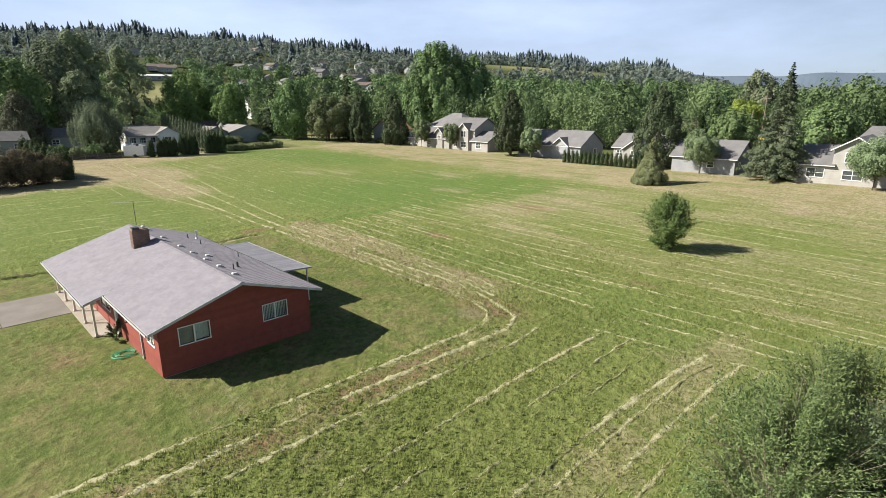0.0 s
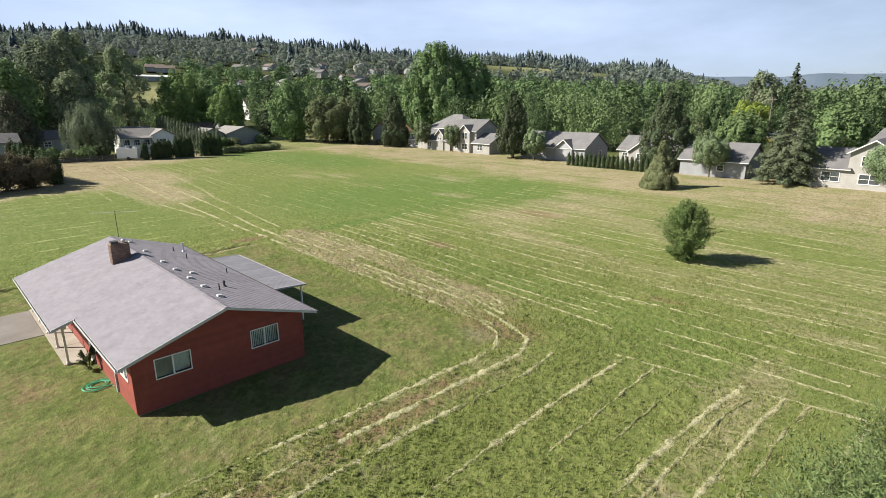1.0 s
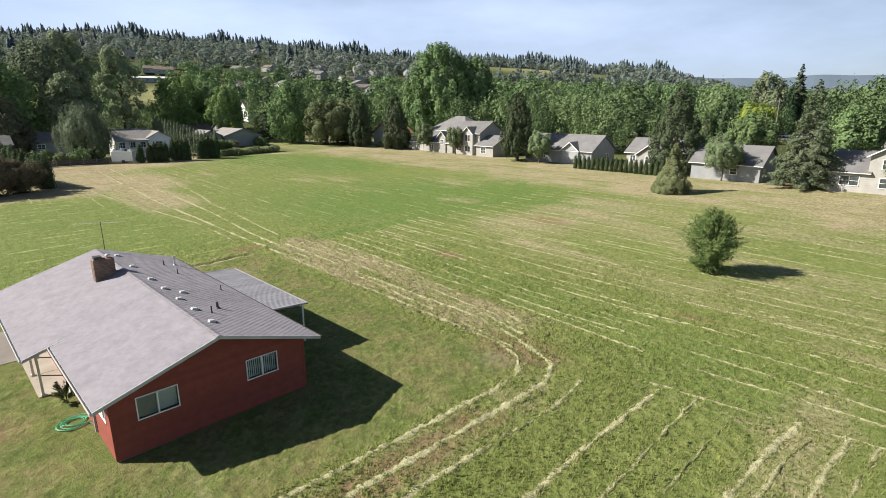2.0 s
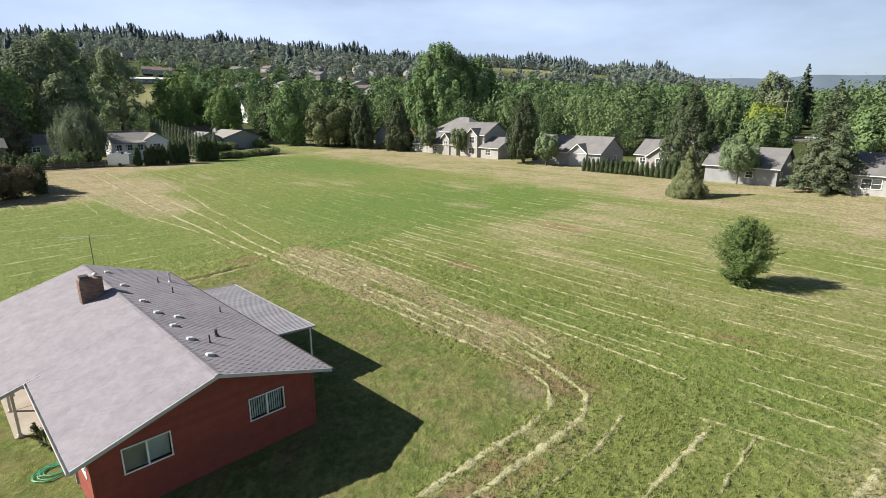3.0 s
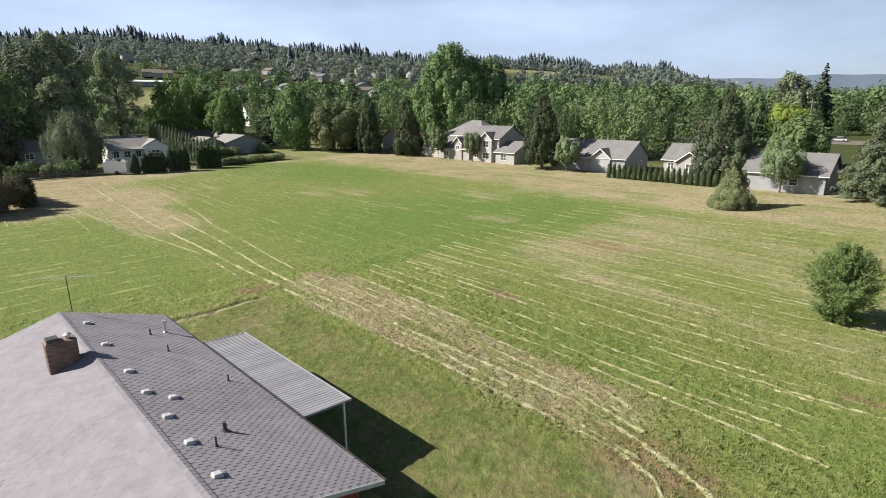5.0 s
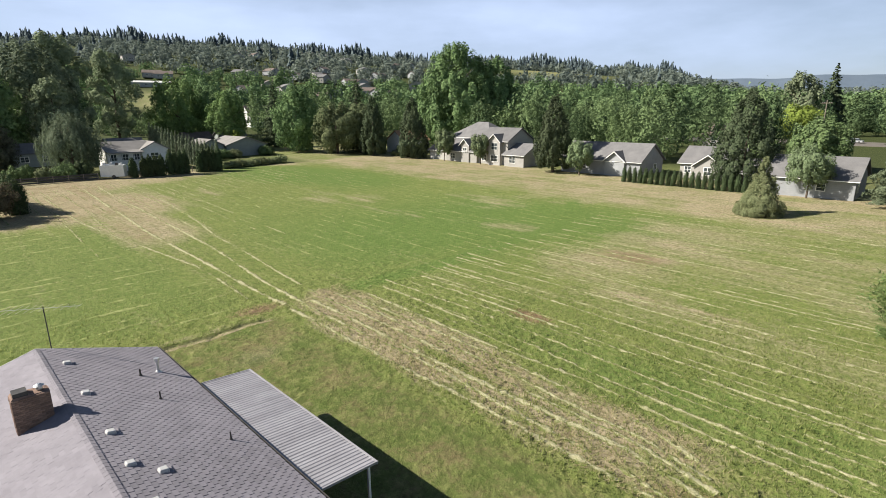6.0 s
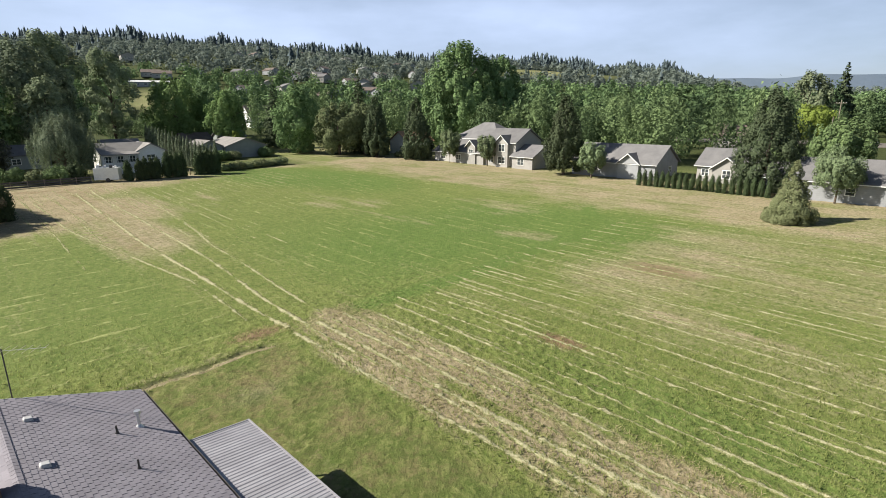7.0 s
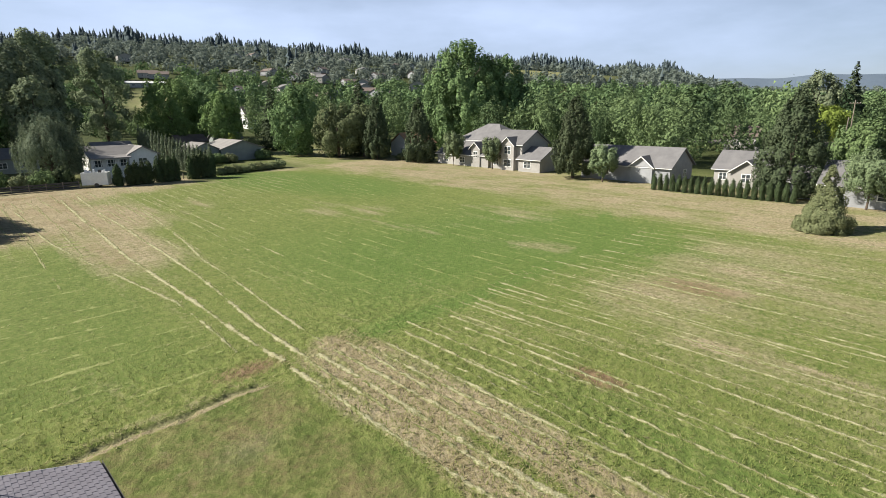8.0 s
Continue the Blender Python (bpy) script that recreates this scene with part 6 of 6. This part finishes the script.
def far_woods():
    rng = np.random.default_rng(70)
    near_b = [template(rng, "massive", 10, 3.4, 920, 0.26), template(rng, "tall", 10, 2.7, 880, 0.25), template(rng, "broad", 10, 3.8, 900, 0.26), template(rng, "dense_cone", 10, 2.4, 800, 0.25)]
    close = np.random.default_rng(71)
    near_b += [template(close, "massive", 10, 3.4, 2600, 0.155), template(close, "tall", 10, 2.7, 2300, 0.15), template(close, "broad", 10, 3.8, 2600, 0.155)]
    mid_b = [template(rng, "broad", 10, 4.4, 180, 0.68), template(rng, "tall", 10, 3.4, 180, 0.66), template(rng, "broad", 10, 5.0, 180, 0.72)]
    far_b = [template(rng, "broad", 10, 6.4, 84, 1.25), template(rng, "tall", 10, 5.2, 80, 1.2)]
    spires = [spire(rng, 8, 2.6), spire(rng, 9, 2.1), spire(rng, 7, 3.2), spire(rng, 8, 2.8), spire(rng, 7, 2.4), spire(rng, 9, 3.0)]
    near_spots, mid_spots, far_spots, conifer_spots = [], [], [], []
    tries = 0
    while len(near_spots) < 440 and tries < 12000:
        tries += 1
        d = rng.uniform(150, 330)
        s = rng.uniform(-0.95, 1.0) * d
        x, y = back(s, d)
        if (-30 < x < 117 and y < 150) or (y > 100 and x < 115 and d < 215):
            continue
        px = s / d
        if 108 < x < 206 and abs((y + 13.6) - 0.176 * (x + 0.5)) < 9:
            continue
        near_spots.append((x, y, under_glade(px, d, 7.5 + 12.5 * rng.random() ** 1.4), 3 if rng.random() < 0.2 else rng.integers(3)))
    for x, y, h in [(rng.uniform(116, 128), 45 + 2.9 * i + rng.uniform(-1, 1), rng.uniform(11, 16)) for i in range(18)]:
        near_spots.append((x, y, h, 4 + rng.integers(3)))
    for _ in range(4300):
        d = 300 + 760 * rng.random() ** 0.8
        s = rng.uniform(-1.05, 1.0) * d
        x, y = back(s, d)
        patch = math.sin(x * 0.021 + 1.3) * math.sin(y * 0.017 + 0.4) + 0.5 * math.sin(x * 0.05 + y * 0.03)
        if d > 330 and patch > 0.85 and s / d < 0.45:
            continue
        if any((x - p) ** 2 + (y - q) ** 2 < 90 for p, q in HOMES):
            continue
        if -0.535 < s / d < -0.44 and 385 < d < 500:
            continue
        if abs(s / d - 0.20) < 0.13 and 660 < d < 820:
            continue
        high = float(step(860, 930, d)) * (s / d < 0.50)
        if rng.random() < (0.02 + 0.28 * (patch < -0.55)) * (d > 620) + 0.75 * high:
            conifer_spots.append((x, y, (10 + 15 * rng.random() ** 1.4) * (1 if s / d < 0.52 else 0.7), rng.integers(6)))
        elif d < 560:
            mid_spots.append((x, y, under_glade(s / d, d, rng.uniform(8, 17)), rng.integers(3)))
        else:
            far_spots.append((x, y, rng.uniform(7, 15), rng.integers(2)))
    for _ in range(1500):
        d = rng.uniform(880, 1010)
        a = rng.uniform(-0.78, 0.49)
        x, y = back(a * d, d)
        tall = 0.84 + 0.26 * math.sin(a * 23 + 1) * math.sin(a * 57)
        conifer_spots.append((x, y, (15 + 17 * rng.random() ** 1.2) * tall, rng.integers(6)))
    woods("near_woods", "mixed leafy woods behind the houses", near_spots, near_b, WOODS)
    woods("hillside_woods", "leafy trees on the lower hillside", mid_spots, mid_b, WOODS)
    woods("hill_woods", "leafy trees covering the upper hillside", far_spots, far_b, WOODS_HAZED)
    woods("hill_conifers", "dark pointed conifers along the hill's crest", conifer_spots, spires, CONIFERS_HAZED)


far_woods()

def distant_hills():
    """A far ridge beyond the plain, its haze painted into its colour."""
    g = Geo()
    n = 120
    for i in range(n):
        a0, a1 = -0.2 + 1.5 * i / n, -0.2 + 1.5 * (i + 1) / n
        top = [220 + 9 * math.sin(a * 7 + 1) + 9 * math.sin(a * 19) + 4 * math.sin(a * 47) for a in (a0, a1)]
        p = [back(a * 3500, 3500) for a in (a0, a1)]
        q = [back(a * 3100, 3100) for a in (a0, a1)]
        g.poly((*q[0], -20), (*q[1], -20), (*p[1], top[1]), (*p[0], top[0]))
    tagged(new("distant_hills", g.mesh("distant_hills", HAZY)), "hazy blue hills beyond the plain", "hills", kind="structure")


distant_hills()

# ---- hay and grass ----


def hay_lines():
    """Windrows of cut hay: broken rows of low, ragged clumps of straw."""
    rng = np.random.default_rng(90)
    lines = []  # (points, width, density, gappiness)
    # the two bold rows that turn the corner round the lawn, and thinner ones beside them
    lines.append(([(-34, -6.0), (-1, -6.2), (5, -6.5), (11, -6.7), (14.8, -6.8), (16.9, -6.5), (18.6, -5.2), (19.5, -3.0), (19.7, 1.5), (19.8, 8), (19.4, 20), (19.2, 25)], 0.27, 13, 0.03))
    lines.append(([(-34, -7.6), (-1, -7.8), (5.6, -7.9), (14.5, -8.2), (17.2, -8.1), (19.2, -7.1), (20.8, -3.4), (21.8, 0.5), (21.6, 10), (21.3, 25.5)], 0.34, 16, 0.05))
    lines.append(([(-34, -9.0), (3, -9.2), (8.5, -9.4), (15.4, -9.7), (18.5, -9.3)], 0.23, 8, 0.12))
    lines.append(([(-20, -12.3), (7, -12.6), (15, -12.4), (20.7, -12.4)], 0.22, 7, 0.12))
    lines.append(([(-20, -14.0), (10, -14.0), (21.1, -14.1)], 0.11, 4, 0.32))
    lines.append(([(-20, -15.7), (12, -15.6), (19, -15.8)], 0.11, 4, 0.40))
    for y, w in ((-17.5, 0.26), (-18.2, 0.14), (-19.4, 0.22), (-20.5, 0.12), (-22.3, 0.14), (-24.0, 0.15)):
        lines.append(([(-20, y), (12, y + 0.1), (18.7, y - 0.1), (22.0, y - 0.5)], w, 13, 0.16))
    lines.append(([(20.9, -11.1), (21.2, -14.3), (21.5, -17.6), (22.2, -22), (23.0, -28)], 0.16, 7, 0.02))
    for x, w in ((20.5, 0.24), (22.6, 0.26), (23.4, 0.20), (24.2, 0.22)):
        lines.append(([(x - 1.2, -5.6 + 0.8 * (x - 20)), (x - 0.2, 0.5), (x + 0.15, 10), (x - 0.1, 25.5)], w, 8, 0.22))
    lines.append(([(19.5, 26), (19.4, 34), (19.5, 44), (19.2, 55), (20.5, 78), (21.5, 96)], 0.30, 7, 0.08))
    lines.append(([(20.5, 25), (20.9, 32), (22.2, 46), (22.4, 60), (23.2, 84), (24, 98)], 0.26, 6, 0.12))
    lines.append(([(22.4, 26), (24.2, 50), (26.4, 64), (28.2, 84)], 0.20, 5, 0.2))
    lines.append(([(18.0, 29), (18.3, 40), (17.2, 48), (15.3, 66), (15.0, 90)], 0.2, 5, 0.22))
    for x in (13.2, 16.6, 24.4, 25.9, 29.4, 31.0):
        lines.append(([(x - 0.5, 44 + 14 * rng.random()), (x + 0.3, 70), (x + 1.5, 98)], 0.10 + 0.05 * rng.random(), 3.5, 0.42))
    lines.append(([(24.2, -10), (25.3, -3), (26.0, 5), (25.4, 12), (25.1, 24)], 0.20, 6, 0.05))
    lines.append(([(25.5, -22), (26.0, -12.5), (26.6, -2), (27.3, 10), (27.0, 24)], 0.17, 5, 0.10))
    lines.append(([(24.4, -26), (24.3, -18), (24.2, -12.6)], 0.16, 6, 0.10))
    for x, w in ((28.4, 0.13), (30.4, 0.18), (31.3, 0.14), (34.2, 0.18), (35.2, 0.13), (37.5, 0.17), (39.1, 0.14), (41.6, 0.14), (44.5, 0.15), (47.4, 0.15), (50.6, 0.14)):
        lines.append(([(x - 0.4, -24 - 10 * rng.random()), (x - 0.1, -8), (x + 0.2, 6), (x, 24 + 2 * rng.random())], w, 5, 0.16))
    x = 25.9
    while x < 74:
        lines.append(([(x, -40 - 8 * rng.random() if x > 30 else -10), (x + 0.35, 4), (x - 0.2, 24 + 3 * rng.random())], 0.10 + 0.09 * rng.random(), 4.6, 0.33 + 0.2 * rng.random()))
        lines.append(([(x + 0.4, 27), (x + 0.2, 55), (x + 1.0, 92 + 10 * rng.random())], 0.09 + 0.07 * rng.random(), 2.2, 0.50 + 0.12 * rng.random()))
        x += rng.uniform(1.35, 2.3)
    y = 28.0
    while y < 68:
        lines.append(([(-40, y + 1), (0, y), (17.5, y - 0.3)], 0.16 + 0.09 * rng.random(), 1.8, 0.34 + 0.2 * rng.random()))
        y += rng.uniform(1.3, 2.4)
    for x in np.arange(2, 58, 1.7):
        lines.append(([(x, 66 + 0.3 * x + rng.uniform(-3, 3)), (x + 0.3, 102)], 0.13, 2.6, 0.45))
    swath, turns = [], []
    rows = {False: ([], [], []), True: ([], [], [])}
    for pts, w, dn, gap in lines:
        p = np.array(pts, float)
        seg = np.hypot(*np.diff(p, axis=0).T)
        run = np.concatenate([[0], np.cumsum(seg)])
        ph = rng.random(5) * 20
        # the combed body of the row, thinning out to nothing at its gaps
        q = np.arange(0, run[-1], 0.21)
        body = 0.62 + 0.24 * np.sin(q * 0.31 + ph[0]) + 0.20 * np.sin(q * 0.83 + ph[1]) + 0.14 * np.sin(q * 2.3 + ph[2]) - gap + 0.12 * rng.normal(size=len(q))
        body = np.clip(body * 1.7, 0.0, 1.0)
        fresh = dn < 2 or (dn < 2.5 and w < 0.16)
        half = (1.5 if fresh else 1.0) * (0.06 + 0.62 * w) * (0.35 + 0.65 * body) * rng.uniform(0.6, 1.4, len(q))
        qx, qy = np.interp(q, run, p[:, 0]), np.interp(q, run, p[:, 1])
        dx, dy = np.gradient(qx), np.gradient(qy)
        dl = np.maximum(np.hypot(dx, dy), 1e-6)
        sway = 0.14 * np.sin(q * 0.12 + ph[4]) + 0.05 * np.sin(q * 0.4 + ph[3]) + 0.02 * np.sin(q * 2.9) + 0.015 * rng.normal(size=len(q))
        qx, qy = qx + sway, qy + sway
        verts, faces, covers = rows[fresh]
        n0 = sum(len(v) for v in verts)
        strip, cover = [], []
        for e, up, thick in ((-1, -0.03, 0.0), (-0.5, 0.05, 0.7), (0.0, 0.10, 1.0), (0.5, 0.05, 0.7), (1, -0.03, 0.0)):
            o = e * half * rng.uniform(0.75, 1.25, len(q))
            ex, ey = qx - dy / dl * o, qy + dx / dl * o
            lift = np.where(body > 0.05, (0.008 if fresh else 0.022) + (0.4 if fresh else 1.0) * up * half * body * rng.uniform(0.4, 1.2, len(q)), -0.05) if up > 0 else -0.03
            strip.append(np.stack([ex, ey, land(ex, ey) + trench(ex, ey)[0] + relief(ex, ey) + lift], -1))
            cover.append(thick * (0.30 + 0.50 * body) * min(1.25, 0.75 + 1.6 * w))
        live = np.nonzero((body[:-1] + body[1:] > 0.08) & ~((qx[:-1] < 17.5) & (qx[:-1] > -20) & (qy[:-1] > -5.6) & (qy[:-1] < 24)))[0][:, None] * 5 + n0
        verts.append(np.stack(strip, 1).reshape(-1, 3))
        covers.append(np.stack(cover, 1).ravel())
        faces += [live + np.array([i, i + 1, i + 6, i + 5]) for i in range(4)]
        # dead stalks beside the row
        m = int(run[-1] * min(dn, 9) * 2.6)
        t = rng.random(m) * run[-1]
        t = t[np.interp(t, q, body) > rng.random(m)]
        swath.append(np.stack([np.interp(t, q, qx) + rng.normal(size=len(t)) * w * 0.7, np.interp(t, q, qy) + rng.normal(size=len(t)) * w * 0.7], -1))
        turns.append(np.arctan2(np.interp(t, q, dy), np.interp(t, q, dx)) + 0.35 * rng.normal(size=len(t)))
    for fresh, name, mat, label in ((False, "hay_rows", HAY, "pale combed rows of cut hay in the meadow"), (True, "cut_grass_rows", HAY_GREEN, "thin pale green rows of freshly cut grass")):
        verts, faces, covers = rows[fresh]
        me = quads_mesh(name, np.concatenate(verts), np.concatenate(faces), mat, True)
        me.attributes.new("cover", "FLOAT", "POINT").data.foreach_set("value", np.concatenate(covers).astype(np.float32))
        tagged(new(name, me), label, "hay", kind="stuff")
    # loose stalks over the broad strip beside the lawn and the dry borders
    for n, x0, x1, y0, y1 in ((20000, 73, 97, -35, 104), (12000, 0, 62, 72, 104), (22000, 19.0, 25, -6, 27), (12000, 26, 72, -30, 26), (5000, -20, 22, -26, -6)):
        x, y = rng.uniform(x0, x1, n), rng.uniform(y0, y1, n)
        keep = cloud(x, y * 0.5, 2.2, 61) > 0.5 + 0.12 * rng.normal(size=n)
        swath.append(np.stack([x[keep], y[keep]], -1))
        turns.append(rng.uniform(0, 2 * np.pi, keep.sum()))
    x = rng.uniform(-30, 18.2, 1500)
    off = rng.normal(size=len(x)) * 0.20
    swath.append(np.stack([x, 24.5 + 0.12 * np.sin(x * 1.3) + 0.05 * np.sin(x * 4.1) + 0.09 * np.maximum(0, 4 - x) + off + np.where(off > 0, 0.22, -0.20)], -1))
    turns.append(rng.uniform(0, 2 * np.pi, len(x)))
    b, turn = np.concatenate(swath), np.concatenate(turns)
    on = ~((b[:, 0] < 17.5) & (b[:, 0] > -20) & (b[:, 1] > -5.6) & (b[:, 1] < 23.6))
    b, turn = b[on], turn[on]
    n = len(b)
    far = np.hypot(b[:, 0] + 2, b[:, 1] + 15)
    h = rng.uniform(0.02, 0.06, n) * (1 + far / 120)
    lean, wide = h * rng.uniform(2.0, 5.0, n), h * rng.uniform(0.18, 0.36, n)
    zz = land(b[:, 0], b[:, 1]) + trench(b[:, 0], b[:, 1])[0] + relief(b[:, 0], b[:, 1])
    cx, cy = np.cos(turn), np.sin(turn)
    v = np.stack([np.stack([b[:, 0] - cy * wide, b[:, 1] + cx * wide, zz], -1), np.stack([b[:, 0] + cy * wide, b[:, 1] - cx * wide, zz], -1), np.stack([b[:, 0] + cx * lean, b[:, 1] + cy * lean, zz + h + 0.015], -1)], 1).reshape(-1, 3)
    tagged(new("dead_grass", quads_mesh("dead_grass", v, np.arange(len(v)).reshape(-1, 3), STRAW)), "tan and brown dead grass beside the rows", "grass", kind="stuff")


def grass_tufts():
    """Upright blades of grass where the flight passes nearest, thickest on the tufts."""
    rng = np.random.default_rng(91)
    m = 420000
    r = 4 + 42 * rng.random(m) ** 1.05
    a = np.radians(rng.uniform(-14, 104, m))
    x, y = -4 + np.cos(a) * r + rng.uniform(-4, 6, m), -22 + np.sin(a) * r + rng.uniform(-6, 16, m)
    on = (built(x, y) < 0.05) & (tufts(x, y) > 0.40 + 0.10 * rng.normal(size=m)) & ~(trench(x, y)[1] > 0.3)
    x, y = x[on], y[on]
    n = len(x)
    low = lot(x, y)
    h = rng.uniform(0.06, 0.17, n) * (0.5 + 0.9 * cloud(x, y, 2.6, 71)) * (1 - 0.62 * low)
    lean, w, b = h * rng.uniform(0.1, 0.7, n), h * rng.uniform(0.10, 0.20, n), rng.uniform(0, 2 * np.pi, n)
    z = land(x, y) + trench(x, y)[0] + relief(x, y)
    cx, cy = np.cos(b), np.sin(b)
    v = np.stack([np.stack([x - cy * w, y + cx * w, z - 0.01], -1), np.stack([x + cy * w, y - cx * w, z - 0.01], -1), np.stack([x + cx * lean, y + cy * lean, z + h], -1)], 1).reshape(-1, 3)
    tagged(new("grass", quads_mesh("grass", v, np.arange(len(v)).reshape(-1, 3), BLADES)), "rough mown grass blades in tufts", "grass", kind="stuff")


hay_lines()
grass_tufts()

# ---- roof shingles ----


def shingles():
    """Three-tab shingles on both slopes; those over the middle of the near slope are single pieces."""
    rng = random.Random(12)
    k = math.sqrt(1 + PITCH * PITCH)
    expo, wide = 0.165, 0.305
    piece = Geo()
    piece.solid([(-0.139, 0.0, 0.0), (0.139, 0.0, 0.0), (0.145, 0.22, -0.008), (-0.145, 0.22, -0.008)],
                [(-0.136, 0.0, 0.016), (0.136, 0.0, 0.012), (0.140, 0.22, 0.002), (-0.140, 0.22, 0.003)])
    single = piece.mesh("shingle", SHINGLE)
    flat = Geo()
    flat.solid([(-0.151, 0.0, 0.0), (0.151, 0.0, 0.0), (0.151, 0.20, -0.006), (-0.151, 0.20, -0.006)],
               [(-0.151, 0.0, 0.006), (0.151, 0.0, 0.006), (0.151, 0.20, 0.001), (-0.151, 0.20, 0.001)])

    def lay(slope_part, side, x_eave, y0, y1, apart=None):
        rest, tab = Geo(), piece if side > 0 else flat
        run = abs(x_eave - RIDGE_X) * k
        row, s = 0, 0.0
        while s < run - 0.05:
            x = x_eave - side * s / k
            u = y0 + (0.15 if row % 2 else 0.0) + 0.15
            while u < y1 - 0.1:
                # local x of the piece along y, local y up the slope
                m = Matrix(((0, -side / k, side * PITCH / k, x), (side, 0, 0, u + rng.uniform(-0.006, 0.006)), (0, PITCH / k, 1 / k, roof_z(x) - 0.02), (0, 0, 0, 1)))
                m = m @ Matrix.Translation((0, rng.uniform(-0.006, 0.006), rng.uniform(0, 0.003)))
                if apart and apart[0] < u < apart[1]:
                    ob = part("shingle", single, SHINGLE, slope_part)
                    ob.matrix_local = m
                else:
                    b = len(rest.v)
                    rest.v += [tuple(m @ Vector(p)) for p in tab.v]
                    rest.f += [tuple(b + i for i in f) for f in tab.f]
                u += wide
            s += expo
            row += 1
        tagged(part("shingles", rest, SHINGLE_ROW, slope_part), kind="stuff")

    lay(EAST, 1, 8.86, ROOF_Y0 - 0.02, ROOF_Y1 + 0.02, (5.6, 8.2))
    lay(WEST, -1, -0.60, ROOF_Y0 - 0.02, 7.15)
    lay(PORCH, -1, -1.67, 7.15, ROOF_Y1 + 0.02)
    cap = Geo()
    w, d = 0.13, 0.13 * PITCH
    cap.solid([(-w, 0, -d), (0, 0, 0), (w, 0, -d), (w, 0.30, -d - 0.01), (0, 0.30, -0.01), (-w, 0.30, -d - 0.01)],
              [(-w, 0, -d + 0.009), (0, 0, 0.010), (w, 0, -d + 0.009), (w, 0.30, -d), (0, 0.30, 0.0), (-w, 0.30, -d)])
    cap.f = [f for f in cap.f if len(f) == 4]
    cap.f += [(0, 1, 4, 5), (1, 2, 3, 4), (11, 10, 7, 6), (10, 9, 8, 7)]
    me = cap.mesh("ridge_cap", SHINGLE)
    y = ROOF_Y0 - 0.02
    while y < ROOF_Y1 - 0.2:
        ob = part("ridge_cap", me, SHINGLE, EAST)
        ob.location = (RIDGE_X, y, RIDGE_Z + 0.008)
        y += 0.22


shingles()
